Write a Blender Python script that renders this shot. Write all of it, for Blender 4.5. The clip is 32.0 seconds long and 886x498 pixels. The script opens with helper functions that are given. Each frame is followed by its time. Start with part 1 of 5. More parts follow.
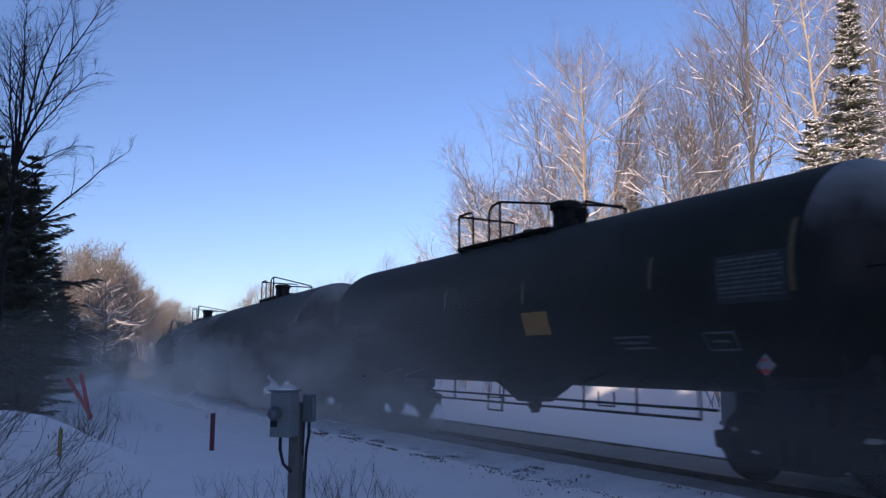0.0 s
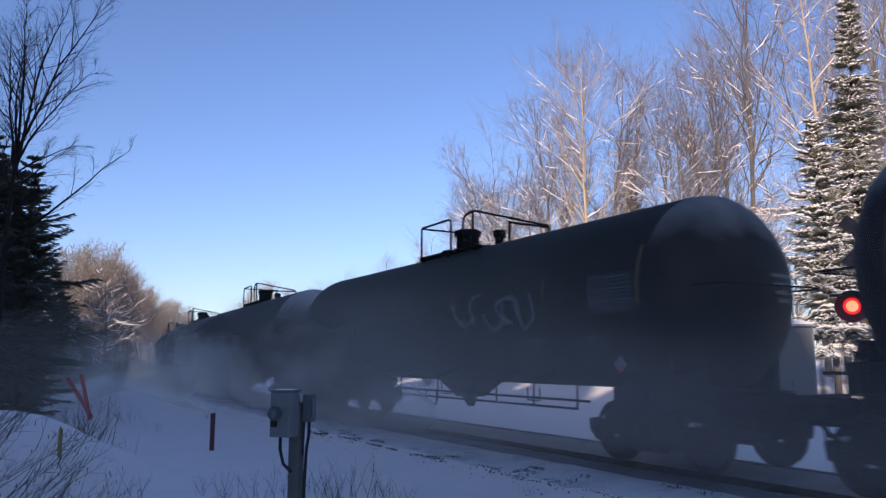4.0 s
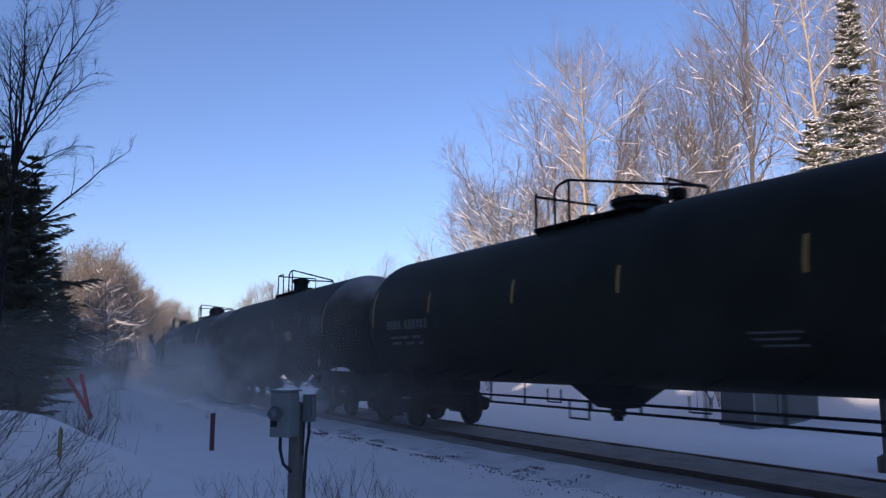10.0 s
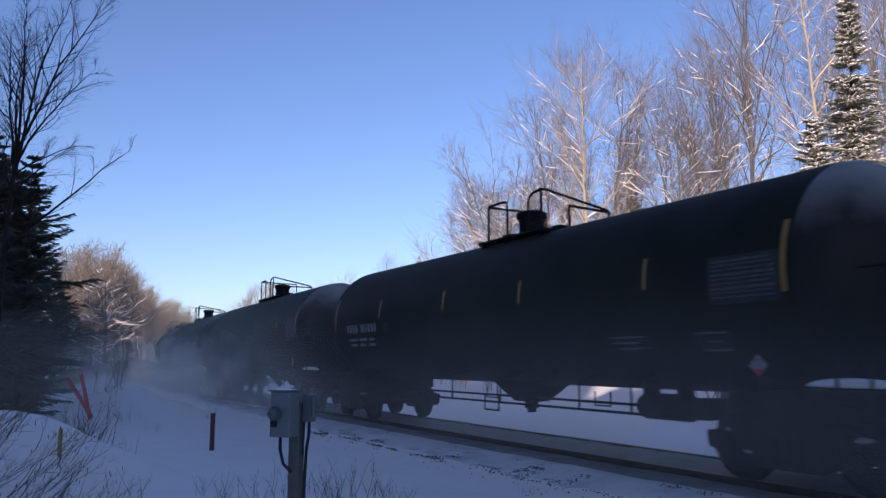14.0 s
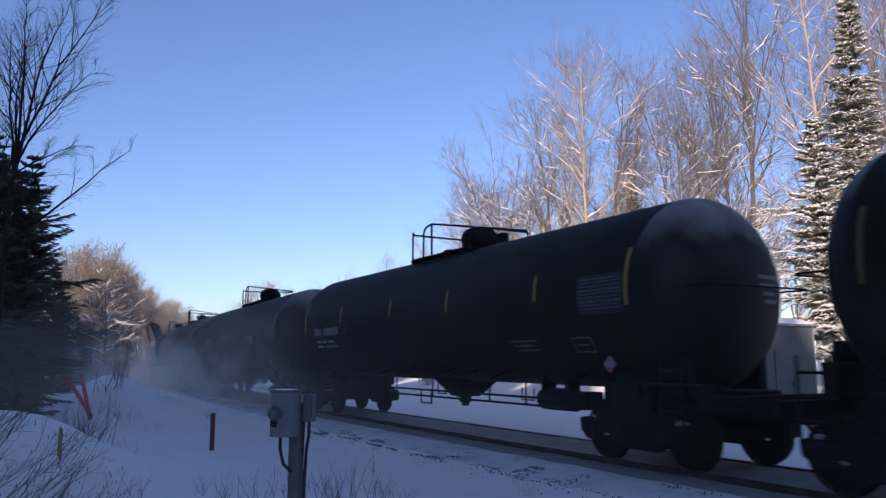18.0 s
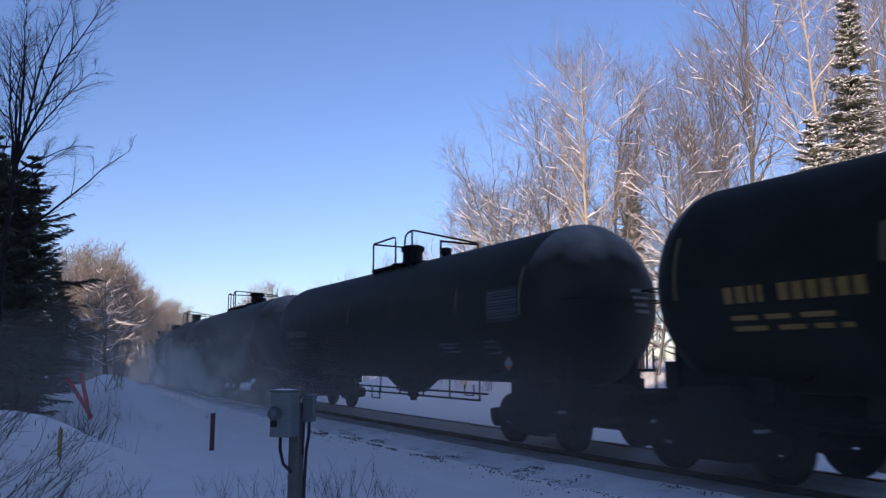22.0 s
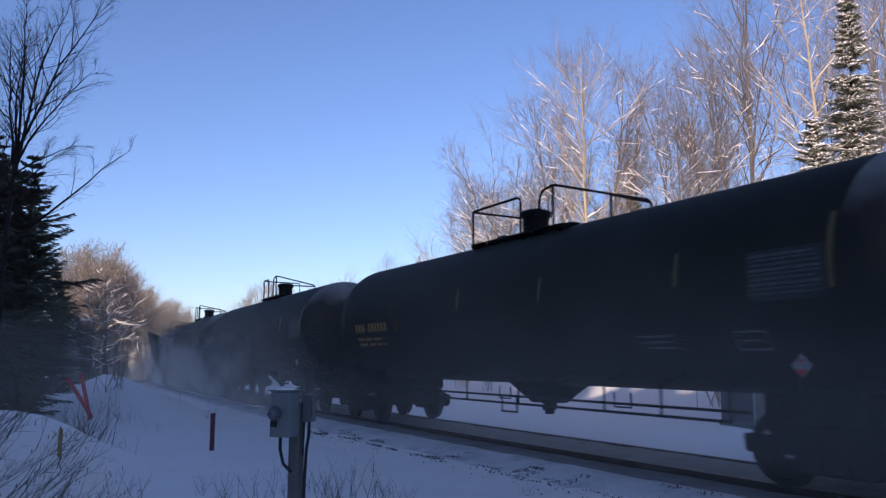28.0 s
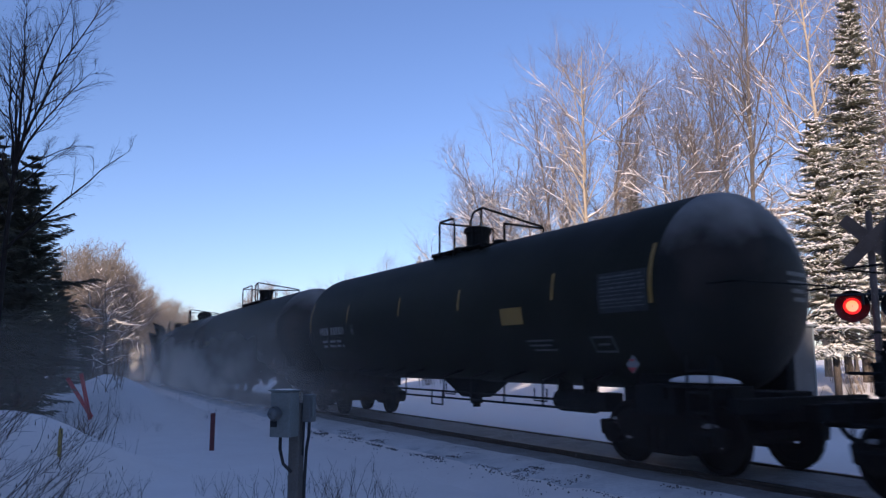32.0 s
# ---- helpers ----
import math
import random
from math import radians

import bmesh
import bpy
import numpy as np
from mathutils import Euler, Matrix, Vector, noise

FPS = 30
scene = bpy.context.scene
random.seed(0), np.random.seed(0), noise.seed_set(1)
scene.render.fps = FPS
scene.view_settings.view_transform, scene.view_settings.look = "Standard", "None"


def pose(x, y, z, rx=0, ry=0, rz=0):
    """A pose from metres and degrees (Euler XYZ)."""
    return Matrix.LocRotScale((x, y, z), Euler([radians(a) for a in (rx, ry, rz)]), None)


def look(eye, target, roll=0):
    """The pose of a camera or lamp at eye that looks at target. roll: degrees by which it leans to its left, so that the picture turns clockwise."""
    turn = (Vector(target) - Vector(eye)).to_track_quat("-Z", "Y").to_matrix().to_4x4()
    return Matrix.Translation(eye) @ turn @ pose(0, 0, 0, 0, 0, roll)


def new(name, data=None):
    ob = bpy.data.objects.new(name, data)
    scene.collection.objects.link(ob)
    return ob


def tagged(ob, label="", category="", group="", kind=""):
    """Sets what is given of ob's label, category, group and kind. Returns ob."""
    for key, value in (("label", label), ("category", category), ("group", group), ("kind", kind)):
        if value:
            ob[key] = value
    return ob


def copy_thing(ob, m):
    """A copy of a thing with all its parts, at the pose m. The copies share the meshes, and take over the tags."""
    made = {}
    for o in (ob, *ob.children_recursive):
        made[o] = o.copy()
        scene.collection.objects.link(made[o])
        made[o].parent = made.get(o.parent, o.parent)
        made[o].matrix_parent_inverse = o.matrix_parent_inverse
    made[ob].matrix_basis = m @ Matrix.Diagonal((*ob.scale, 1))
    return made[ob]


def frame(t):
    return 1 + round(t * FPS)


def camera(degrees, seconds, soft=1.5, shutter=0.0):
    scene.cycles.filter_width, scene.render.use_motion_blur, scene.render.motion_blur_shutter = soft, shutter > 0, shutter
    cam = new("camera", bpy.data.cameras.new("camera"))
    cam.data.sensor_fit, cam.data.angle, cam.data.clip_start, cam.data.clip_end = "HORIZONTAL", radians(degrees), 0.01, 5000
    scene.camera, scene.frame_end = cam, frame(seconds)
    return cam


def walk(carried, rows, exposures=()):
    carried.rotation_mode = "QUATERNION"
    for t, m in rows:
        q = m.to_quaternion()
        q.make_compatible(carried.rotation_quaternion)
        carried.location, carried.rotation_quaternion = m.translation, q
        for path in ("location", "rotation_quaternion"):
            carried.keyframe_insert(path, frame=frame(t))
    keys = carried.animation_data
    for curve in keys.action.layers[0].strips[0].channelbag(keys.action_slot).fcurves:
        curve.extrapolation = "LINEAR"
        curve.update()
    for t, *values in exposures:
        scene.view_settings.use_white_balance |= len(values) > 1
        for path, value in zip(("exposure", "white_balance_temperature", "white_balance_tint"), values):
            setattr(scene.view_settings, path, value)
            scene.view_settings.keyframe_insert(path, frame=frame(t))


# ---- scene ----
cam = camera(59.2, 32.0, soft=1.3, shutter=0.16)
walk(cam, [(0.0, pose(0, 0, 1.543, 98.1, 0, 0)), (32.0, pose(0, 0, 1.543, 98.1, 0, 0))],
     exposures=[(0.0, 0.55, 5800, 31), (32.0, 0.55, 5800, 31)])

# ---------- light ----------
SUN_DIR = Vector((-0.36, -0.90, 0.27)).normalized()
world = bpy.data.worlds.new("winter_sky")
scene.world = world
world.use_nodes = True
wn = world.node_tree.nodes
sky = wn.new("ShaderNodeTexSky")
sky.sky_type, sky.sun_disc = "NISHITA", False
sky.sun_elevation = math.asin(SUN_DIR.z)
sky.sun_rotation = math.atan2(SUN_DIR.x, SUN_DIR.y)
sky.altitude, sky.air_density, sky.dust_density, sky.ozone_density = 300, 1.0, 0.4, 2.8
world.node_tree.links.new(sky.outputs[0], wn["Background"].inputs[0])
wn["Background"].inputs[1].default_value = 0.105
sun_data = bpy.data.lights.new("sun", "SUN")
sun_data.energy, sun_data.angle, sun_data.color = 4.8, radians(0.6), (1.0, 0.87, 0.60)
sun = new("sun", sun_data)
sun.matrix_world = look((0, 0, 60), Vector((0, 0, 60)) - SUN_DIR)

# ---------- track geometry ----------
D0, PSI, S1, RAD = 9.382, -0.5099, 11.19, 487.0
SPEED, CLIP = 14.203, 32.0
SP, CP = math.sin(PSI), math.cos(PSI)


def track(s, off=0.0, z=0.0):
    """World place at s metres along the line, off metres to its far side."""
    h = max(0.0, (s - S1) / RAD)
    a = s if s < S1 else S1 + RAD * math.sin(h)
    b = 0.0 if s < S1 else RAD * (1 - math.cos(h))
    a, b = a - off * math.sin(h), b + off * math.cos(h)
    return Vector(((D0 + b) * CP + a * SP, -(D0 + b) * SP + a * CP, z))


def from_track(x, y):
    """(s, off) of a world place."""
    lat, a = x * CP - y * SP - D0, x * SP + y * CP
    if a > S1:
        return S1 + RAD * math.atan2(a - S1, RAD - lat), RAD - math.hypot(a - S1, RAD - lat)
    return a, lat


def smooth(a, b, x):
    t = min(1.0, max(0.0, (x - a) / (b - a)))
    return t * t * (3 - 2 * t)


def ground_z(x, y):
    s, d = from_track(x, y)
    z = -0.42 + 0.06 * noise.noise((x * 0.35, y * 0.35, 0)) + 0.025 * noise.noise((x * 1.3, y * 1.3, 3))
    z += 1.25 * smooth(-4.35, -6.1, x + 0.25 * noise.noise((y * 0.6, 2, 0))) * math.exp(-((y - 11.2) / 2.8) ** 2)
    z += 1.1 * smooth(9.0, 22.0, d) + 0.25 * smooth(8, 16, d) * noise.noise((x * 0.25, y * 0.25, 7))
    z += 0.5 * smooth(-6.5, -11.0, d) * smooth(16, 26, s)
    z += 1.2 * math.exp(-((d + 5.5) / 1.6) ** 2) * smooth(22, 38, s) * smooth(75, 45, s)
    far = math.hypot(x, y)
    if far > 60:
        z += 2.0 * noise.noise((x * 0.01, y * 0.01, 1)) * smooth(60, 300, far) * smooth(12, 60, abs(d))
    return z


# ---------- materials ----------
def nodes_of(name):
    m = bpy.data.materials.new(name)
    m.use_nodes = True
    return m, m.node_tree.nodes, m.node_tree.links, m.node_tree.nodes["Principled BSDF"]


def surface(name, dark, light, rough=0.6, metal=0.0, scale=6.0, fine=60.0, bump=0.2, spec=0.5, stain=None, stain_at=(0.55, 0.75), stain_scale=1.5):
    m, n, l, p = nodes_of(name)
    co = n.new("ShaderNodeTexCoord")
    a = n.new("ShaderNodeTexNoise"); a.inputs["Scale"].default_value = scale; a.inputs["Detail"].default_value = 6
    b = n.new("ShaderNodeTexNoise"); b.inputs["Scale"].default_value = fine; b.inputs["Detail"].default_value = 4
    for t in (a, b):
        l.new(co.outputs["Object"], t.inputs["Vector"])
    add = n.new("ShaderNodeMath"); add.operation = "MULTIPLY_ADD"; add.inputs[1].default_value = 0.45
    half = n.new("ShaderNodeMath"); half.operation = "MULTIPLY"; half.inputs[1].default_value = 0.55
    l.new(a.outputs["Fac"], half.inputs[0]); l.new(b.outputs["Fac"], add.inputs[0]); l.new(half.outputs[0], add.inputs[2])
    r = n.new("ShaderNodeValToRGB")
    r.color_ramp.elements[0].position, r.color_ramp.elements[1].position = 0.32, 0.68
    r.color_ramp.elements[0].color, r.color_ramp.elements[1].color = (*dark, 1), (*light, 1)
    l.new(add.outputs[0], r.inputs[0])
    out = r.outputs[0]
    if stain:
        c = n.new("ShaderNodeTexNoise"); c.inputs["Scale"].default_value = stain_scale; c.inputs["Detail"].default_value = 8
        l.new(co.outputs["Object"], c.inputs["Vector"])
        k = n.new("ShaderNodeMapRange"); k.inputs[1].default_value, k.inputs[2].default_value = stain_at
        l.new(c.outputs["Fac"], k.inputs[0])
        x = n.new("ShaderNodeMix"); x.data_type = "RGBA"
        l.new(k.outputs[0], x.inputs[0]); l.new(out, x.inputs[6]); x.inputs[7].default_value = (*stain, 1)
        out = x.outputs[2]
    l.new(out, p.inputs["Base Color"])
    p.inputs["Roughness"].default_value, p.inputs["Metallic"].default_value = rough, metal
    p.inputs["Specular IOR Level"].default_value = spec
    bp = n.new("ShaderNodeBump"); bp.inputs["Strength"].default_value = bump; bp.inputs["Distance"].default_value = 0.02
    l.new(add.outputs[0], bp.inputs["Height"]); l.new(bp.outputs[0], p.inputs["Normal"])
    return m


def snowy(name, dark, light, rough=0.8, snow=0.75, level=(0.35, 0.6), scale=4.0):
    """A surface that carries snow on whatever faces up."""
    m = surface(name, dark, light, rough, scale=scale, bump=0.4)
    n, l, p = m.node_tree.nodes, m.node_tree.links, m.node_tree.nodes["Principled BSDF"]
    base = p.inputs["Base Color"].links[0].from_socket
    geo = n.new("ShaderNodeNewGeometry")
    sep = n.new("ShaderNodeSeparateXYZ"); l.new(geo.outputs["Normal"], sep.inputs[0])
    nz = n.new("ShaderNodeTexNoise"); nz.inputs["Scale"].default_value = 0.9
    l.new(geo.outputs["Position"], nz.inputs["Vector"])
    sm = n.new("ShaderNodeMath"); sm.operation = "ADD"
    sh = n.new("ShaderNodeMath"); sh.operation = "MULTIPLY_ADD"; sh.inputs[1].default_value, sh.inputs[2].default_value = 0.9, -0.45
    l.new(nz.outputs["Fac"], sh.inputs[0]); l.new(sep.outputs[2], sm.inputs[0]); l.new(sh.outputs[0], sm.inputs[1])
    k = n.new("ShaderNodeMapRange"); k.inputs[1].default_value, k.inputs[2].default_value = level
    k.inputs[4].default_value = snow
    l.new(sm.outputs[0], k.inputs[0])
    x = n.new("ShaderNodeMix"); x.data_type = "RGBA"
    l.new(k.outputs[0], x.inputs[0]); l.new(base, x.inputs[6]); x.inputs[7].default_value = (0.84, 0.85, 0.87, 1)
    l.new(x.outputs[2], p.inputs["Base Color"])
    return m


M_SNOW = surface("snow", (0.88, 0.80, 0.735), (0.95, 0.875, 0.81), 0.75, scale=1.2, fine=14, bump=0.5, spec=0.2)
M_DIRTY = surface("trodden_snow", (0.20, 0.19, 0.175), (0.40, 0.385, 0.36), 0.8, scale=2.0, fine=18, bump=0.6, spec=0.2,
                  stain=(0.34, 0.32, 0.31), stain_at=(0.56, 0.72), stain_scale=2.2)
M_DUSTY = surface("dusted_snow", (0.64, 0.615, 0.585), (0.84, 0.81, 0.775), 0.8, scale=1.6, fine=16, bump=0.6, spec=0.2,
                  stain=(0.50, 0.485, 0.47), stain_at=(0.52, 0.75), stain_scale=1.4)
M_BARK = snowy("grey_brown_bark", (0.075, 0.062, 0.052), (0.18, 0.150, 0.122), snow=0.9, level=(0.45, 0.7))
M_BIRCH = snowy("pale_birch_bark", (0.24, 0.185, 0.13), (0.46, 0.37, 0.27), snow=0.9, level=(0.45, 0.7))
M_TWIG = snowy("frosted_twigs", (0.085, 0.066, 0.060), (0.16, 0.126, 0.112), snow=0.35, level=(0.5, 0.8))
M_FARTWIG = snowy("far_twigs", (0.125, 0.098, 0.072), (0.26, 0.205, 0.155), snow=0.4, level=(0.5, 0.8))
M_DARKBARK = surface("dark_bark", (0.04, 0.031, 0.026), (0.11, 0.085, 0.068), 0.9, scale=8, bump=0.6)
# M_DARKBARK darkened further, so the near tree reads as an unlit silhouette
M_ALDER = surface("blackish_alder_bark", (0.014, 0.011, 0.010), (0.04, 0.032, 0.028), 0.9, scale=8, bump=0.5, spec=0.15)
M_NEEDLE = surface("dark_needles", (0.07, 0.072, 0.055), (0.15, 0.150, 0.115), 0.85, scale=3, bump=0.3, spec=0.15)
M_SNEEDLE = snowy("snowy_needles", (0.10, 0.096, 0.056), (0.20, 0.188, 0.12), level=(0.3, 0.85), snow=0.5)
M_WEED = surface("dry_weed", (0.09, 0.07, 0.05), (0.20, 0.15, 0.11), 0.9, scale=10)
M_TANK = surface("black_tank_paint", (0.0125, 0.0122, 0.0076), (0.025, 0.0242, 0.0152), 0.6, scale=1.2, fine=30, bump=0.06, spec=0.08,
                 stain=(0.028, 0.026, 0.024), stain_at=(0.55, 0.80), stain_scale=0.7)
M_TANKB = surface("dull_black_tank_paint", (0.0165, 0.0158, 0.0104), (0.031, 0.0298, 0.0205), 0.65, scale=0.9, fine=24, bump=0.08, spec=0.12,
                  stain=(0.038, 0.031, 0.026), stain_at=(0.52, 0.78), stain_scale=0.6)
M_STEEL = surface("grimy_black_steel", (0.006, 0.006, 0.006), (0.018, 0.017, 0.016), 0.8, scale=5, fine=50, bump=0.25, spec=0.12)
M_CAST = surface("rusty_cast_steel", (0.006, 0.005, 0.0045), (0.024, 0.018, 0.014), 0.85, scale=5, fine=40, bump=0.35, spec=0.10)
M_RAIL = surface("rusty_rail", (0.05, 0.04, 0.033), (0.12, 0.095, 0.075), 0.8, scale=3, fine=40, bump=0.2, spec=0.2)
M_RAILTOP = surface("worn_rail_head", (0.16, 0.155, 0.15), (0.28, 0.27, 0.26), 0.45, metal=0.8, scale=3, fine=60, bump=0.05)
M_YELLOW = surface("yellow_reflective_strip", (0.26, 0.14, 0.02), (0.42, 0.23, 0.035), 0.5, scale=3, bump=0.05)
M_DULLYEL = surface("grimy_yellow_strip", (0.07, 0.05, 0.018), (0.16, 0.10, 0.03), 0.6, scale=3, bump=0.05)
M_ORANGE = surface("orange_yellow_lettering", (0.22, 0.12, 0.02), (0.38, 0.21, 0.035), 0.5, scale=6, bump=0.02)
M_WHITE = surface("white_stencil_paint", (0.17, 0.17, 0.167), (0.34, 0.34, 0.333), 0.6, scale=4, bump=0.02)
M_DIMWHITE = surface("faded_stencil_paint", (0.06, 0.06, 0.058), (0.12, 0.12, 0.115), 0.6, scale=4, bump=0.02)
M_PANEL = surface("greyed_panel_ground", (0.035, 0.035, 0.034), (0.06, 0.06, 0.058), 0.7, scale=3, bump=0.03, spec=0.15)
M_SPRAY = surface("white_spray_paint", (0.05, 0.052, 0.05), (0.15, 0.155, 0.148), 0.6, scale=5, bump=0.02)
M_RED = surface("red_paint", (0.46, 0.05, 0.055), (0.60, 0.08, 0.08), 0.5, scale=6, bump=0.03)
M_REDDULL = surface("weathered_red_stake", (0.10, 0.028, 0.032), (0.17, 0.048, 0.05), 0.7, scale=9, bump=0.2)
M_YELSTAKE = surface("yellow_marker_plastic", (0.34, 0.25, 0.08), (0.46, 0.35, 0.12), 0.6, scale=9, bump=0.1)
M_BLUE = surface("blue_paint", (0.02, 0.05, 0.16), (0.04, 0.09, 0.24), 0.5, scale=6, bump=0.02)
M_TEAL = surface("faded_blue_graffiti", (0.012, 0.03, 0.042), (0.028, 0.058, 0.082), 0.6, scale=5, bump=0.02)
M_GALV = surface("grey_enamelled_steel", (0.17, 0.19, 0.18), (0.25, 0.27, 0.26), 0.5, metal=0.1, scale=4, fine=40, bump=0.05)
M_GALVD = surface("weathered_grey_steel", (0.11, 0.12, 0.12), (0.18, 0.19, 0.19), 0.55, metal=0.1, scale=4, fine=40, bump=0.08)
M_POST = surface("weathered_post_wood", (0.10, 0.095, 0.085), (0.20, 0.185, 0.165), 0.85, scale=5, fine=50, bump=0.5)
M_CABLE = surface("black_conduit", (0.012, 0.012, 0.013), (0.025, 0.025, 0.027), 0.5, scale=9, bump=0.05)
M_HUT = surface("galvanised_cabin_sheet", (0.075, 0.073, 0.07), (0.13, 0.127, 0.122), 0.6, metal=0.1, scale=1.5, fine=20, bump=0.06)
M_MASTBROWN = surface("tarnished_signal_mast", (0.11, 0.075, 0.055), (0.20, 0.145, 0.11), 0.6, metal=0.3, scale=5, bump=0.1)
M_STONE = surface("ballast_stone", (0.09, 0.083, 0.076), (0.20, 0.185, 0.168), 0.9, scale=12, bump=0.5)


def flake_material():
    m, n, l, p = nodes_of("airborne_snow")
    p.inputs["Base Color"].default_value = (0.86, 0.87, 0.88, 1)
    p.inputs["Roughness"].default_value = 1.0
    p.inputs["Specular IOR Level"].default_value = 0.0
    p.inputs["Alpha"].default_value = 1.0
    return m


M_FLAKE = flake_material()


def haze_material(name, amount, top, length):
    """Thin veil of powder snow: densest low down, billowy, fading to its ends."""
    m, n, l, p = nodes_of(name)
    p.inputs["Base Color"].default_value = (0.90, 0.84, 0.74, 1)
    p.inputs["Roughness"].default_value = 1.0
    p.inputs["Specular IOR Level"].default_value = 0.0
    co = n.new("ShaderNodeTexCoord")
    sep = n.new("ShaderNodeSeparateXYZ"); l.new(co.outputs["Object"], sep.inputs[0])

    def fade(src, a, b):
        k = n.new("ShaderNodeMapRange"); k.interpolation_type = "SMOOTHERSTEP"
        k.inputs[1].default_value, k.inputs[2].default_value = a, b
        k.inputs[3].default_value, k.inputs[4].default_value = 1.0, 0.0
        l.new(src, k.inputs[0])
        return k.outputs[0]

    ab = n.new("ShaderNodeMath"); ab.operation = "ABSOLUTE"; l.new(sep.outputs[0], ab.inputs[0])
    nz = n.new("ShaderNodeTexNoise"); nz.inputs["Scale"].default_value = 0.55; nz.inputs["Detail"].default_value = 3; nz.inputs["Roughness"].default_value = 0.5
    long = n.new("ShaderNodeMapping"); long.inputs["Scale"].default_value = (0.16, 1.0, 0.7)
    l.new(co.outputs["Object"], long.inputs["Vector"]); l.new(long.outputs[0], nz.inputs["Vector"])
    puff = n.new("ShaderNodeMapRange"); puff.interpolation_type = "SMOOTHSTEP"
    puff.inputs[1].default_value, puff.inputs[2].default_value, puff.inputs[3].default_value = 0.28, 0.66, 0.40
    l.new(nz.outputs["Fac"], puff.inputs[0])
    lift = n.new("ShaderNodeMath"); lift.operation = "MULTIPLY_ADD"; lift.inputs[1].default_value, lift.inputs[2].default_value = -top * 0.7, top * 0.35
    l.new(nz.outputs["Fac"], lift.inputs[0])
    zz = n.new("ShaderNodeMath"); zz.operation = "ADD"; l.new(sep.outputs[2], zz.inputs[0]); l.new(lift.outputs[0], zz.inputs[1])
    out = fade(zz.outputs[0], 0.0, top)
    rise = n.new("ShaderNodeMapRange"); rise.interpolation_type = "SMOOTHSTEP"
    rise.inputs[1].default_value, rise.inputs[2].default_value = 0.0, 0.5
    l.new(sep.outputs[2], rise.inputs[0])
    for other in (rise.outputs[0], fade(ab.outputs[0], length * 0.15, length * 0.5), puff.outputs[0]):
        mul = n.new("ShaderNodeMath"); mul.operation = "MULTIPLY"; l.new(out, mul.inputs[0]); l.new(other, mul.inputs[1])
        out = mul.outputs[0]
    mul = n.new("ShaderNodeMath"); mul.operation = "MULTIPLY"; mul.inputs[1].default_value = amount; l.new(out, mul.inputs[0])
    l.new(mul.outputs[0], p.inputs["Alpha"])
    return m


def lamp_material():
    m, n, l, p = nodes_of("lit_red_lens")
    p.inputs["Base Color"].default_value = (0.6, 0.03, 0.02, 1)
    wave = n.new("ShaderNodeTexChecker"); wave.inputs["Scale"].default_value = 60
    wave.inputs["Color1"].default_value, wave.inputs["Color2"].default_value = (1.0, 0.012, 0.006, 1), (1.0, 0.02, 0.01, 1)
    co = n.new("ShaderNodeTexCoord"); l.new(co.outputs["Object"], wave.inputs["Vector"])
    l.new(wave.outputs[0], p.inputs["Emission Color"])
    p.inputs["Emission Strength"].default_value = 1.1
    return m


M_LAMP = lamp_material()
M_CORE, _n, _l, _p = nodes_of("lamp_core")
_p.inputs["Emission Color"].default_value = (1.0, 0.20, 0.03, 1)
_p.inputs["Emission Strength"].default_value = 1.5
M_LENSOFF = surface("unlit_red_lens", (0.10, 0.01, 0.01), (0.16, 0.015, 0.015), 0.2, scale=20, bump=0.1)


def frosted(name, low, high, amount):
    """Black tank end with wind-blown frost clinging to its upper part."""
    m = surface(name, (0.012, 0.0115, 0.010), (0.026, 0.025, 0.021), 0.6, scale=1.2, fine=30, bump=0.06, spec=0.12,
                stain=(0.07, 0.05, 0.04), stain_at=(0.5, 0.8), stain_scale=0.8)
    n, l, p = m.node_tree.nodes, m.node_tree.links, m.node_tree.nodes["Principled BSDF"]
    base = p.inputs["Base Color"].links[0].from_socket
    co = n.new("ShaderNodeTexCoord")
    sep = n.new("ShaderNodeSeparateXYZ"); l.new(co.outputs["Object"], sep.inputs[0])
    nz = n.new("ShaderNodeTexNoise"); nz.inputs["Scale"].default_value = 1.3; nz.inputs["Detail"].default_value = 7
    l.new(co.outputs["Object"], nz.inputs["Vector"])
    ad = n.new("ShaderNodeMath"); ad.operation = "MULTIPLY_ADD"; ad.inputs[1].default_value = 1.3
    l.new(nz.outputs["Fac"], ad.inputs[0]); l.new(sep.outputs[2], ad.inputs[2])
    k = n.new("ShaderNodeMapRange"); k.inputs[1].default_value, k.inputs[2].default_value = low + 0.65, high + 0.65
    k.inputs[4].default_value = amount
    l.new(ad.outputs[0], k.inputs[0])
    x = n.new("ShaderNodeMix"); x.data_type = "RGBA"
    l.new(k.outputs[0], x.inputs[0]); l.new(base, x.inputs[6]); x.inputs[7].default_value = (0.78, 0.75, 0.70, 1)
    l.new(x.outputs[2], p.inputs["Base Color"])
    return m


M_FROST = frosted("frosted_tank_end", 3.1, 4.4, 0.5)
M_FROSTLOW = frosted("lightly_frosted_tank_end", 3.2, 4.3, 0.42)
M_FROSTALL = frosted("snow_caked_tank_end", 2.8, 4.1, 0.6)


# ---------- mesh helpers ----------
def finish(name, bm, mat, smooth_angle=None):
    me = bpy.data.meshes.new(name)
    bm.to_mesh(me); bm.free()
    me.materials.append(mat)
    if smooth_angle is not None:
        me.shade_smooth()
    return me


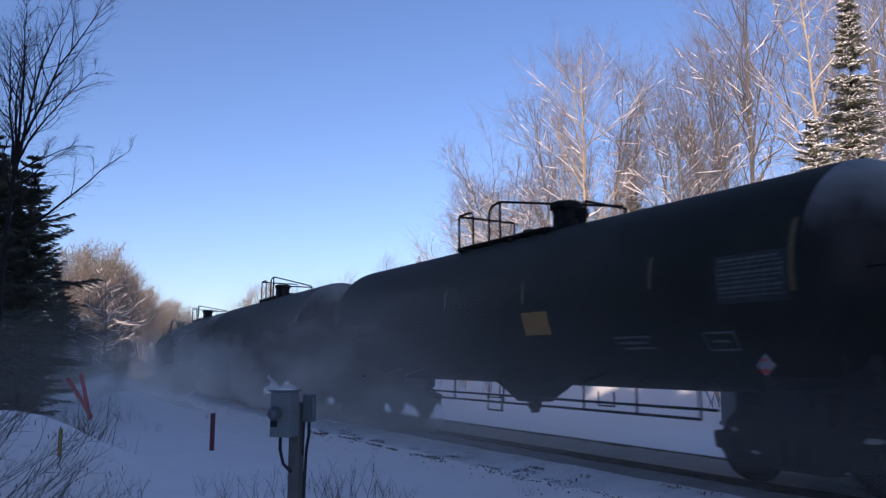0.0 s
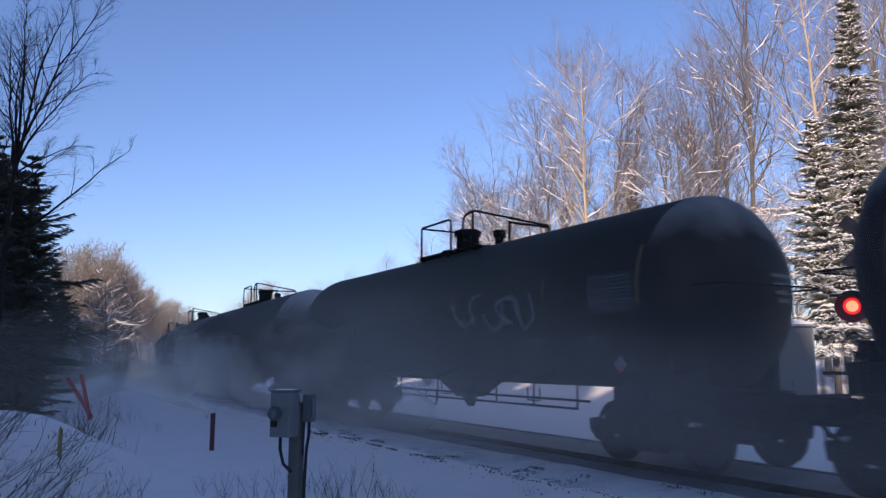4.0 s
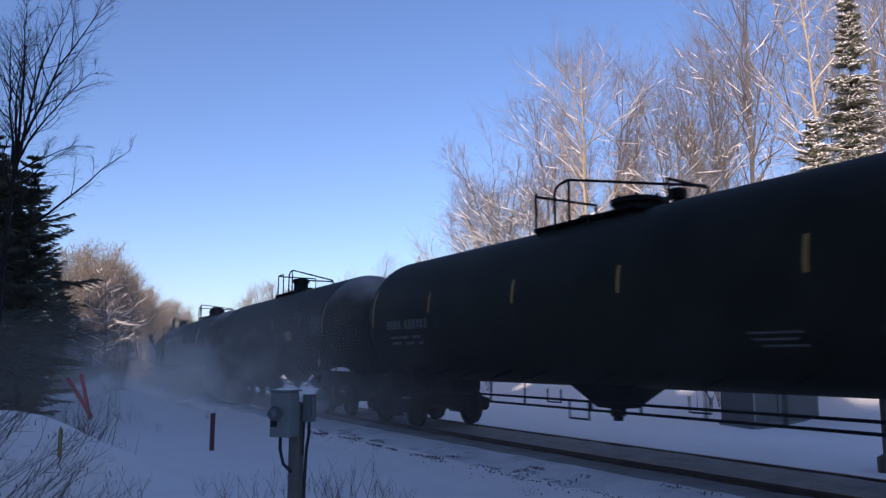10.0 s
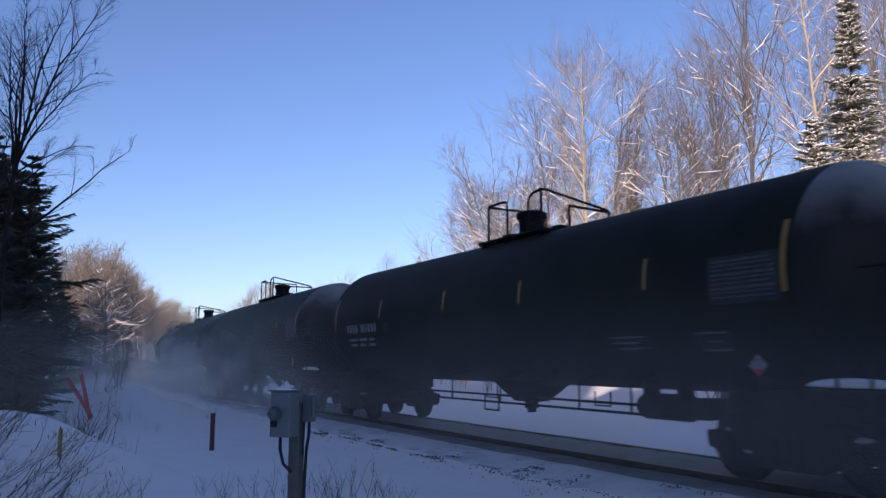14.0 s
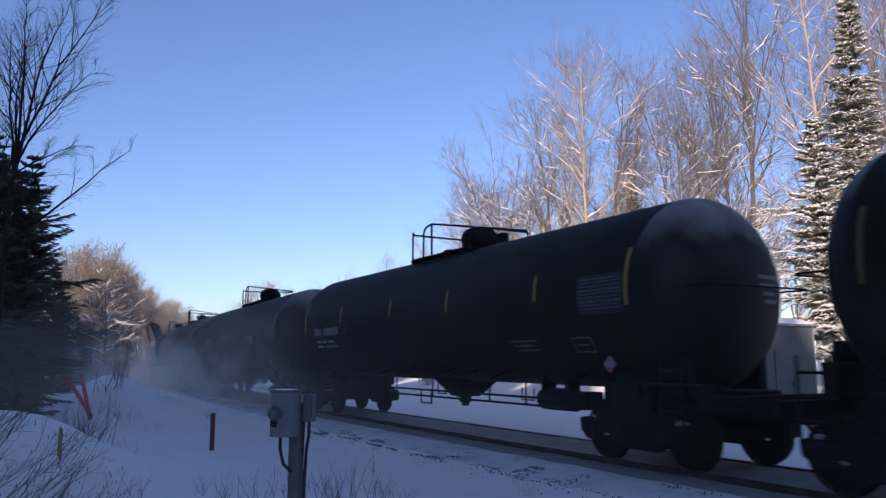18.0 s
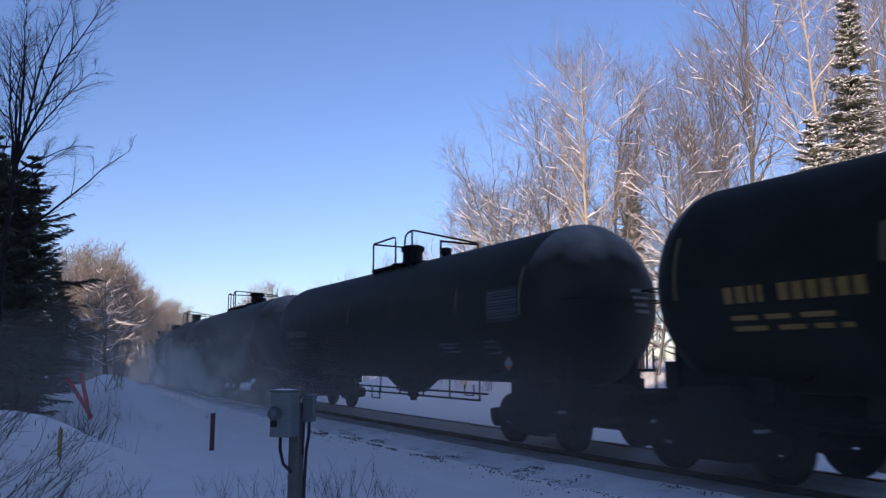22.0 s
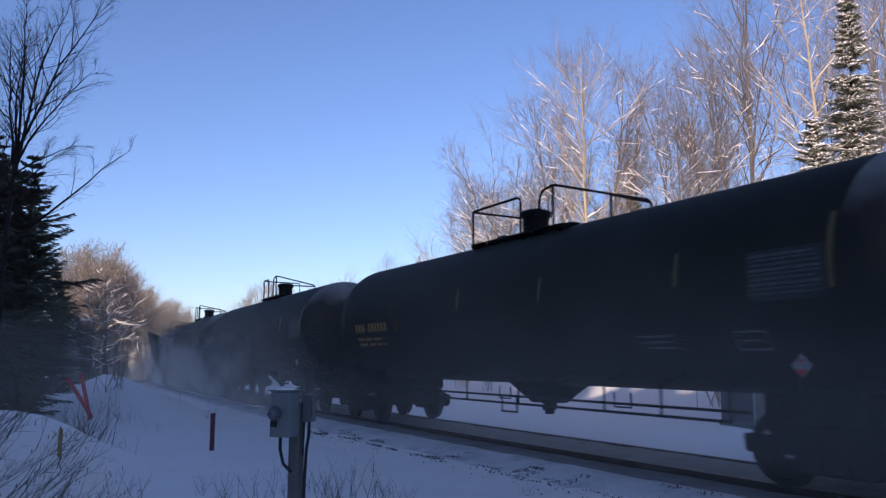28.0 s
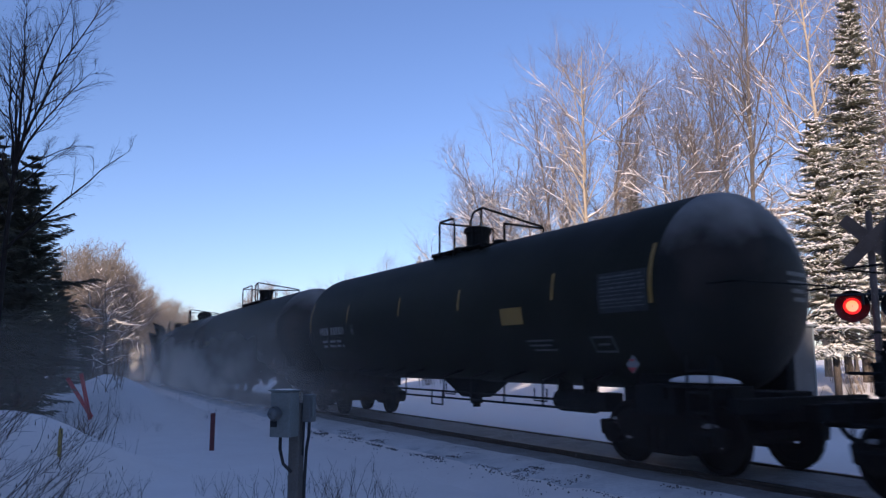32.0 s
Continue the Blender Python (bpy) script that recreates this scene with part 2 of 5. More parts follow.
def raw(name, verts, faces, mat, shade=False):
    me = bpy.data.meshes.new(name)
    me.from_pydata(verts, [], faces)
    me.materials.append(mat)
    if shade:
        me.shade_smooth()
    me.update()
    return me


def part(name, me, parent, label="", m=None):
    ob = new(name, me)
    ob.parent = parent
    if m is not None:
        ob.matrix_basis = m
    return tagged(ob, label=label)


def thing(name, label, category, me=None, group="", kind="", m=None):
    ob = new(name, me)
    if m is not None:
        ob.matrix_basis = m
    return tagged(ob, label, category, group, kind)


def box(bm, x0, x1, y0, y1, z0, z1, bevel=0.0):
    r = bmesh.ops.create_cube(bm, size=1.0)
    vs = r["verts"]
    for v in vs:
        v.co = Vector(((x0 + x1) / 2 + v.co.x * (x1 - x0), (y0 + y1) / 2 + v.co.y * (y1 - y0), (z0 + z1) / 2 + v.co.z * (z1 - z0)))
    if bevel:
        es = list({e for v in vs for e in v.link_edges})
        bmesh.ops.bevel(bm, geom=es, offset=bevel, segments=2, affect="EDGES", profile=0.5)
    return vs


def rod(bm, pts, r, n=6, caps=True):
    """A round bar along a polyline."""
    pts = [Vector(p) for p in pts]
    rings = []
    for i, p in enumerate(pts):
        d = (pts[min(i + 1, len(pts) - 1)] - pts[max(i - 1, 0)]).normalized()
        u = d.orthogonal().normalized() if abs(d.z) > 0.95 else d.cross(Vector((0, 0, 1))).normalized()
        w = d.cross(u)
        rings.append([bm.verts.new(p + r * (math.cos(2 * math.pi * k / n) * u + math.sin(2 * math.pi * k / n) * w)) for k in range(n)])
    for a, b in zip(rings[:-1], rings[1:]):
        for k in range(n):
            bm.faces.new((a[k], a[(k + 1) % n], b[(k + 1) % n], b[k]))
    if caps:
        bm.faces.new(rings[0]); bm.faces.new(rings[-1][::-1])


def lathe(bm, prof, axis="x", n=32, at=(0, 0, 0), caps=False):
    """Turn a profile of (along, radius) about an axis."""
    rings = []
    for t, r in prof:
        ring = []
        for k in range(n):
            c, s = math.cos(2 * math.pi * k / n) * r, math.sin(2 * math.pi * k / n) * r
            v = {"x": (t, c, s), "y": (c, t, s), "z": (c, s, t)}[axis]
            ring.append(bm.verts.new(Vector(at) + Vector(v)))
        rings.append(ring)
    for a, b in zip(rings[:-1], rings[1:]):
        for k in range(n):
            bm.faces.new((a[k], a[(k + 1) % n], b[(k + 1) % n], b[k]))
    if caps:
        bm.faces.new(rings[0]); bm.faces.new(rings[-1])
    bmesh.ops.recalc_face_normals(bm, faces=bm.faces)


# ---------- ground ----------
def axis(points):
    out = []
    for a, b, step in points:
        n = max(1, round((b - a) / step))
        out += [a + (b - a) * i / n for i in range(n)]
    return out + [points[-1][1]]


gx = axis([(-2500, -600, 380), (-600, -120, 60), (-120, -30, 6), (-30, -14, 1.2), (-14, 14, 0.3), (14, 40, 1.2), (40, 120, 5), (120, 600, 60), (600, 2500, 380)])
gy = axis([(-2500, -400, 420), (-400, -60, 40), (-60, -4, 4), (-4, 2, 0.6), (2, 26, 0.3), (26, 60, 1.0), (60, 160, 4), (160, 600, 40), (600, 3000, 400)])
gv = [(x, y, ground_z(x, y)) for y in gy for x in gx]
W = len(gx)
gf = [(j * W + i, j * W + i + 1, (j + 1) * W + i + 1, (j + 1) * W + i) for j in range(len(gy) - 1) for i in range(W - 1)]
thing("ground", "smooth wind-packed snow cover in blue shade", "snow ground", raw("ground", gv, gf, M_SNOW, True), kind="structure")

# the raised track bed, swept along the line
bed_prof = [(-3.6, -0.62), (-2.9, -0.42), (-2.2, -0.24), (-1.6, -0.14), (-1.25, -0.14), (-0.86, -0.115), (-0.66, -0.09), (-0.35, -0.05), (0, -0.035), (0.35, -0.03),
            (0.60, -0.012), (0.68, -0.05), (0.84, -0.02), (1.25, -0.07), (1.7, -0.15), (2.2, -0.24), (2.9, -0.42), (3.6, -0.62)]
stations = axis([(-60, -6, 3), (-6, 30, 0.3), (30, 80, 1), (80, 420, 4)])
bv, bf = [], []
K = len(bed_prof)
for s in stations:
    for d, z in bed_prof:
        w = track(s, d)
        lump = 0.05 * noise.noise((w.x * 1.6, w.y * 1.6, 5)) + 0.03 * noise.noise((w.x * 5, w.y * 5, 2))
        bv.append((w.x, w.y, z + (lump if abs(d) > 1.3 else lump * 0.4)))
for j in range(len(stations) - 1):
    bf += [(j * K + i, j * K + i + 1, (j + 1) * K + i + 1, (j + 1) * K + i) for i in range(K - 1)]
bed = raw("track_bed", bv, bf, M_DIRTY, True)
bed.materials.append(M_DUSTY)
bed.materials.append(M_SNOW)
for i, face in enumerate(bed.polygons):
    face.material_index = 0 if 4 <= i % (K - 1) <= 11 else 2 if i % (K - 1) in (0, 1, 15, 16) else 1
thing("track_bed", "snow-covered railway bed with dirty streaks", "track bed", bed, kind="structure")

rail_prof = [(-0.07, -0.17), (-0.07, -0.155), (-0.01, -0.14), (-0.01, -0.045), (-0.036, -0.035), (-0.036, -0.004), (0.036, -0.004), (0.036, -0.035),
             (0.01, -0.045), (0.01, -0.14), (0.07, -0.155), (0.07, -0.17)]
for side in (-1, 1):
    rv, rf = [], []
    K = len(rail_prof)
    for s in stations:
        for d, z in rail_prof:
            w = track(s, side * 0.753 + d)
            rv.append((w.x, w.y, z))
    for j in range(len(stations) - 1):
        rf += [(j * K + i, j * K + i + 1, (j + 1) * K + i + 1, (j + 1) * K + i) for i in range(K - 1)]
    rail = thing("rail", "rusty steel rail half sunk in snow", "rail", raw("rail", rv, rf, M_RAIL), group="rails", kind="structure")
    hv, hf = [], []
    for s in stations:
        for d in (-0.028, 0.028):
            w = track(s, side * 0.753 + d)
            hv.append((w.x, w.y, 0.0))
    for j in range(len(stations) - 1):
        hf.append((2 * j, 2 * j + 1, 2 * j + 3, 2 * j + 2))
    part("running_surface", raw("running_surface", hv, hf, M_RAILTOP), rail, "polished rail head")

# ---------- tank cars ----------
TR, TZ, HALF, HEAD = 1.49, 2.56, 7.30, 0.75
TRUCK = 6.95


def shell_patch(x0, x1, z0, z1, nx=2, nz=4, lift=0.006, side=1):
    """Vertices and faces of a decal that follows the tank's side."""
    v, f = [], []
    a0, a1 = math.asin(max(-1, min(1, (z0 - TZ) / TR))), math.asin(max(-1, min(1, (z1 - TZ) / TR)))
    for j in range(nz + 1):
        a = a0 + (a1 - a0) * j / nz
        for i in range(nx + 1):
            v.append((x0 + (x1 - x0) * i / nx, side * (TR + lift) * math.cos(a), TZ + (TR + lift) * math.sin(a)))
    for j in range(nz):
        for i in range(nx):
            q = j * (nx + 1) + i
            f.append((q, q + 1, q + nx + 2, q + nx + 1))
    return v, f


def decal(name, rects, mat, lift=0.006):
    V, F = [], []
    for r in rects:
        v, f = shell_patch(*r, lift=lift)
        o = len(V)
        V += v
        F += [tuple(i + o for i in q) for q in f]
    return raw(name, V, F, mat)


def tank_mesh(mat):
    bm = bmesh.new()
    prof = []
    x = -HALF
    while x <= HALF + 1e-6:
        prof.append((x, TR))
        x += HALF / 14
    lathe(bm, prof, "x", 48, (0, 0, TZ))
    return finish("tank_shell", bm, mat, 1)


def head_mesh(mat, side):
    bm = bmesh.new()
    prof = [(side * (HALF + HEAD * math.sin(a)), max(0.001, TR * math.cos(a))) for a in [math.pi / 2 * i / 10 for i in range(11)]]
    lathe(bm, prof, "x", 48, (0, 0, TZ))
    return finish("tank_head", bm, mat, 1)


def mesh_boxes(name, boxes, mat, bevel=0.015):
    bm = bmesh.new()
    for b in boxes:
        box(bm, *b, bevel=bevel)
    return finish(name, bm, mat)


def mesh_rods(name, rods, r, mat, n=6):
    bm = bmesh.new()
    for p in rods:
        rod(bm, p, r, n)
    return finish(name, bm, mat)


def end_frame(sx):
    """The pieces that carry the tank above a truck."""
    out = [("draft_sill", [(*sorted((sx * 5.3, sx * 8.34)), -0.34, 0.34, 0.72, 1.12)]),
           ("end_beam", [(*sorted((sx * 8.345, sx * 8.50)), -1.35, 1.35, 0.86, 1.06)]),
           ("body_bolster", [(*sorted((sx * 6.55, sx * 7.35)), -1.25, 1.25, 0.78, 1.20)])]
    out += [("saddle", [(*sorted((sx * 6.2, sx * 7.7)), y - 0.09, y + 0.09, 1.0, 1.72)]) for y in (-0.75, 0.75)]
    return [(nm, mesh_boxes(nm, bx, M_STEEL, 0.02)) for nm, bx in out]


def coupler_mesh(sx):
    bm = bmesh.new()
    box(bm, *sorted((sx * 8.5, sx * 8.85)), -0.11, 0.11, 0.74, 0.96, 0.02)
    box(bm, *sorted((sx * 8.80, sx * 9.07)), -0.2, 0.17, 0.70, 1.02, 0.05)
    rod(bm, [(sx * 8.6, -0.35, 0.80), (sx * 8.8, -0.36, 0.55), (sx * 9.04, -0.3, 0.48)], 0.035, 7)
    return finish("coupler", bm, M_CAST)


def side_frame_mesh():
    bm = bmesh.new()
    out = [(-1.25, 0.62), (-1.22, 0.40), (-0.72, 0.40), (-0.48, 0.22), (0.48, 0.22), (0.72, 0.40), (1.22, 0.40), (1.25, 0.62), (0.95, 0.66), (0.55, 0.84), (-0.55, 0.84), (-0.95, 0.66)]
    a = [bm.verts.new((x, -0.09, z)) for x, z in out]
    b = [bm.verts.new((x, 0.09, z)) for x, z in out]
    bm.faces.new(a); bm.faces.new(b[::-1])
    for i in range(len(out)):
        k = (i + 1) % len(out)
        bm.faces.new((a[i], b[i], b[k], a[k]))
    for x in (-0.89, 0.89):
        lathe(bm, [(-0.02, 0.15), (0.18, 0.15), (0.21, 0.10), (0.21, 0.02)], "y", 12, (x, 0, 0.457))
    for x in (-0.17, 0, 0.17):
        lathe(bm, [(0.28, 0.065), (0.60, 0.065)], "z", 8, (x, 0.10, 0.0))
    bmesh.ops.recalc_face_normals(bm, faces=bm.faces)
    bmesh.ops.bevel(bm, geom=[e for e in bm.edges if e.is_manifold and e.calc_face_angle(0) > 1.0 and abs(e.verts[0].co.y) < 0.1][:40], offset=0.02, segments=1, affect="EDGES")
    return finish("side_frame", bm, M_CAST)


def wheelset_mesh():
    bm = bmesh.new()
    lathe(bm, [(-0.98, 0.07), (-0.8, 0.085), (-0.6, 0.085), (0.6, 0.085), (0.8, 0.085), (0.98, 0.07)], "y", 12, caps=True)
    for s in (-1, 1):
        prof = [(0.68, 0.14), (0.69, 0.18), (0.72, 0.20), (0.735, 0.37), (0.685, 0.385), (0.685, 0.482), (0.71, 0.486), (0.722, 0.459), (0.82, 0.455), (0.825, 0.39), (0.77, 0.375), (0.76, 0.20), (0.80, 0.17), (0.80, 0.12)]
        lathe(bm, [(s * t, r) for t, r in prof], "y", 22)
    return finish("wheelset", bm, M_CAST)


def truck_mesh():
    bm = bmesh.new()
    box(bm, -0.2, 0.2, -1.05, 1.05, 0.50, 0.78, 0.03)
    box(bm, -0.32, 0.32, -0.32, 0.32, 0.70, 0.84, 0.02)
    for x in (-0.36, 0.36):
        box(bm, x - 0.05, x + 0.05, -0.9, 0.9, 0.40, 0.52, 0.02)
    return finish("truck_bolster", bm, M_CAST)


# tops of the cars: front post, end of the gate (None: a lone post), arch from, arch to, manway, valves
TOPS = [(0.40, -0.30, -1.03, -1.65, -0.10, 0.55, -0.9), (1.63, -0.17, -0.80, -2.2, 0.35, 1.35, -0.7), (1.30, None, 0.72, -1.55, -0.68, 0.55, -1.5),
        (1.75, 1.15, 0.50, -2.0, -1.15, -0.1, -1.85), (1.05, -0.40, -0.95, -2.1, 0.10, 0.85, -1.6)]
DECK = [max(0.75, t[0] + 0.03) for t in TOPS]


def platform_mesh(end):
    bm = bmesh.new()
    for x in (-1.45, -0.6, end - 0.6, end):
        box(bm, x - 0.04, x + 0.04, -0.76, 0.76, 3.93, 3.98, 0.006)
    for x in (-1.4, -0.2, end - 0.05):
        for y in (-0.7, 0.7):
            box(bm, x - 0.03, x + 0.03, y - 0.03, y + 0.03, 3.80, 4.0, 0.0)
    return finish("platform_frame", bm, M_STEEL)


def rail_meshes(kind):
    y = 0.74
    f, e, g, k = TOPS[kind][:4]
    if e is None:
        a = [[(f, y, 3.9), (f, y, 4.66)], [(f - 0.01, y, 4.62), (f, -y, 4.60), (f, -y, 3.9)], [(f, y, 4.60), (f - 0.02, y, 4.69)]]
    else:
        a = [[(f, y, 3.9), (f, y, 4.68), (f - 0.04, y, 4.72), (e + 0.10, y, 4.72), (e + 0.03, y, 4.69), (e, y, 4.60), (e, y, 3.98)],
             [(f, y, 4.71), (f, -y, 4.69), (f, -y, 3.9)]]
    m = g - 0.42
    b = [[(g, y, 3.98), (g, y, 4.55), (g - 0.05, y, 4.66), (g - 0.16, y, 4.72), (m, y, 4.75), (m - 0.03, y - 0.05, 4.75), (k + 0.05, -y, 4.45), (k, -y, 4.40), (k, -y, 3.85)],
         [(m, y, 4.75), (m, y, 3.95)]]
    c = [[(k, -y, 4.40), (k - 0.32, y - 0.25, 4.36)], [(k - 0.32, y - 0.25, 4.38), (k - 0.32, y - 0.25, 3.85)]]
    return [mesh_rods("handrail", r, 0.026, M_STEEL) for r in (a, b, c)]


def plank_mesh(y, end):
    return mesh_boxes("platform_plank", [(-1.5, end, y - 0.09, y + 0.09, 3.982, 4.008)], M_STEEL, 0.006)


def manway_mesh():
    bm = bmesh.new()
    lathe(bm, [(3.90, 0.32), (4.10, 0.32), (4.10, 0.27), (4.46, 0.27), (4.46, 0.32), (4.52, 0.32)], "z", 24)
    for k in range(8):
        a = math.pi * k / 4
        lathe(bm, [(4.44, 0.035), (4.56, 0.035), (4.56, 0.005)], "z", 6, (0.29 * math.cos(a), 0.29 * math.sin(a), 0))
    return finish("manway", bm, M_STEEL)


def dome_mesh():
    """A rounded cover over the valves."""
    bm = bmesh.new()
    lathe(bm, [(3.88, 0.30), (4.06, 0.31), (4.10, 0.38), (4.24, 0.43), (4.40, 0.42), (4.52, 0.33), (4.58, 0.18), (4.60, 0.02)], "z", 24)
    box(bm, -0.08, 0.08, -0.44, 0.44, 4.26, 4.34, 0.02)
    return finish("valve_dome", bm, M_STEEL, 1)


def hatch_mesh():
    """A low, wide hatch with its bolts."""
    bm = bmesh.new()
    lathe(bm, [(3.88, 0.42), (4.20, 0.42), (4.20, 0.48), (4.27, 0.48), (4.31, 0.36), (4.33, 0.02)], "z", 24)
    for k in range(8):
        a = math.pi * k / 4
        lathe(bm, [(4.18, 0.03), (4.31, 0.03), (4.31, 0.005)], "z", 6, (0.45 * math.cos(a), 0.45 * math.sin(a), 0))
    return finish("hatch", bm, M_STEEL)


def lid_mesh():
    bm = bmesh.new()
    lathe(bm, [(4.525, 0.32), (4.56, 0.32), (4.60, 0.24), (4.62, 0.02)], "z", 24, caps=True)
    return finish("lid", bm, M_STEEL)


def valve_mesh(r, h):
    bm = bmesh.new()
    lathe(bm, [(3.85, r * 0.7), (4.02 + h * 0.5, r * 0.7), (4.02 + h * 0.5, r), (4.02 + h, r), (4.05 + h, r * 0.4), (4.05 + h, 0.01)], "z", 16)
    return finish("valve_housing", bm, M_STEEL)


def outlet_mesh():
    bm = bmesh.new()
    top = [(-0.85, 0.42, 1.13), (0.85, 0.42, 1.13), (0.85, -0.42, 1.13), (-0.85, -0.42, 1.13)]
    bot = [(-0.28, 0.22, 0.72), (0.28, 0.22, 0.72), (0.28, -0.22, 0.72), (-0.28, -0.22, 0.72)]
    t, b = [bm.verts.new(p) for p in top], [bm.verts.new(p) for p in bot]
    bm.faces.new(t); bm.faces.new(b)
    for i in range(4):
        bm.faces.new((t[i], t[(i + 1) % 4], b[(i + 1) % 4], b[i]))
    lathe(bm, [(0.50, 0.09), (0.58, 0.09), (0.58, 0.14), (0.75, 0.14)], "z", 12, caps=True)
    bmesh.ops.recalc_face_normals(bm, faces=bm.faces)
    return finish("bottom_outlet", bm, M_STEEL)


def reservoir_mesh():
    bm = bmesh.new()
    lathe(bm, [(-4.9, 0.02), (-4.88, 0.16), (-4.8, 0.2), (-3.9, 0.2), (-3.82, 0.16), (-3.8, 0.02)], "x", 16, (0, 0.55, 0.84))
    box(bm, -5.3, -4.95, 0.35, 0.75, 0.70, 1.0, 0.02)
    for x in (-4.7, -4.0):
        box(bm, x - 0.03, x + 0.03, 0.4, 0.7, 0.85, 1.25, 0.0)
    return finish("brake_reservoir", bm, M_STEEL)


def side_rods(sy):
    y = sy * 1.34
    rods = [[(-5.9, y, 0.90), (5.9, y, 0.90)], [(-5.6, y, 0.77), (5.6, y, 0.77)]]
    for x in (-5.6, -4.4, -3.2, -2.0, -0.9, 0.9, 2.0, 3.2, 4.4, 5.6):
        rods.append([(x, y, 0.77), (x, y, 1.20), (x, sy * 0.85, 1.34)])
    return mesh_rods("side_handrail", rods, 0.022, M_STEEL, 5)


def stirrup(sy, x):
    y = sy * 1.34
    return mesh_rods("sill_step", [[(x - 0.24, y, 0.9), (x - 0.24, y, 0.62), (x + 0.24, y, 0.62), (x + 0.24, y, 0.9)]], 0.02, M_STEEL, 5)


def end_rail(sx):
    """One bent bar round the tank end, on short stand-offs."""
    x, z = sx * 8.36, 2.58
    r = [[(sx * 7.72, -1.10, z), (x - sx * 0.08, -1.08, z), (x, -1.0, z), (x, 0.95, z), (x - sx * 0.08, 1.03, z), (sx * 7.75, 1.05, z)]]
    return mesh_rods("end_handrail", r, 0.014, M_STEEL, 5)


def end_ladder():
    r = [[(8.42, y, 1.0), (8.42, y, 1.86)] for y in (-1.3, -0.9)] + [[(8.42, -1.3, z), (8.42, -0.9, z)] for z in (1.16, 1.38, 1.60, 1.82)]
    return mesh_rods("end_ladder", r, 0.017, M_STEEL, 5)


def brake_housing():
    """The hand brake's gear case on the front platform."""
    bm = bmesh.new()
    box(bm, 8.12, 8.40, -0.15, 0.52, 1.12, 1.52, 0.04)
    box(bm, 8.20, 8.36, -0.62, -0.15, 1.12, 1.36, 0.03)
    box(bm, 8.16, 8.36, 0.02, 0.36, 1.50, 1.78, 0.06)
    lathe(bm, [(-0.55, 0.02), (-0.54, 0.11), (-0.2, 0.13), (0.1, 0.13), (0.12, 0.02)], "y", 12, (8.30, -0.3, 1.44))
    return finish("brake_housing", bm, M_STEEL)


def brake_wheel():
    bm = bmesh.new()
    ring = [(8.45, 0.20 + 0.26 * math.cos(a), 1.62 + 0.26 * math.sin(a)) for a in [2 * math.pi * i / 20 for i in range(21)]]
    rod(bm, ring, 0.017, 6)
    for a in (0.3, 1.87, 3.44, 5.0):
        rod(bm, [(8.43, 0.20, 1.62), (8.45, 0.20 + 0.25 * math.cos(a), 1.62 + 0.25 * math.sin(a))], 0.012, 5)
    rod(bm, [(8.36, 0.20, 1.62), (8.46, 0.20, 1.62)], 0.03, 8)
    return finish("brake_wheel", bm, M_STEEL)


def ladder_mesh(sx):
    x, r = sx * 7.9, []
    for dx in (-0.2, 0.2):
        r.append([(x + dx, 1.36, 0.55), (x + dx, 1.36, 1.6)])
    for z in (0.58, 0.85, 1.12, 1.4):
        r.append([(x - 0.2, 1.36, z), (x + 0.2, 1.36, z)])
    return mesh_rods("ladder", r, 0.02, M_STEEL, 5)


def packed_snow(x, z, a, b):
    """A lump of snow packed on a ledge of a truck's side frame."""
    bm = bmesh.new()
    bmesh.ops.create_uvsphere(bm, u_segments=9, v_segments=6, radius=1)
    for v in bm.verts:
        k = 1 + 0.45 * noise.noise(v.co * 1.9 + Vector((x * 5, 0, z)))
        v.co = Vector((x + v.co.x * a * k, v.co.y * 0.09 * k, z + v.co.z * b * k))
    return finish("packed_snow", bm, M_DIRTY, 1)


def snow_pile():
    bm = bmesh.new()
    bmesh.ops.create_uvsphere(bm, u_segments=14, v_segments=8, radius=1)
    for v in bm.verts:
        w = noise.noise(v.co * 1.7) * 0.25
        v.co = Vector((-7.75 + v.co.x * (0.62 + w * 0.3), 1.12 + v.co.y * 0.2, 1.24 + max(-0.02, v.co.z) * (0.10 + 0.05 * w)))
    return finish("snow_cover", bm, M_SNOW, 1)


def bolster_step():
    return mesh_boxes("end_step", [(-8.4, -7.1, 0.9, 1.36, 1.17, 1.21), (-7.2, -7.1, 0.9, 1.3, 1.0, 1.2), (-8.4, -8.3, 0.9, 1.3, 1.0, 1.2)], M_STEEL, 0.008)


def placard_mesh():
    y = 1.40
    v = [(-6.7, y, 1.345), (-6.565, y, 1.48), (-6.7, y, 1.615), (-6.835, y, 1.48)]
    v = v + [(x, yy - 0.012, z) for x, yy, z in v]
    f = [(3, 2, 1, 0), (4, 5, 6, 7), (0, 1, 5, 4), (1, 2, 6, 5), (2, 3, 7, 6), (3, 0, 4, 7)]
    return raw("placard", v, f, M_WHITE)


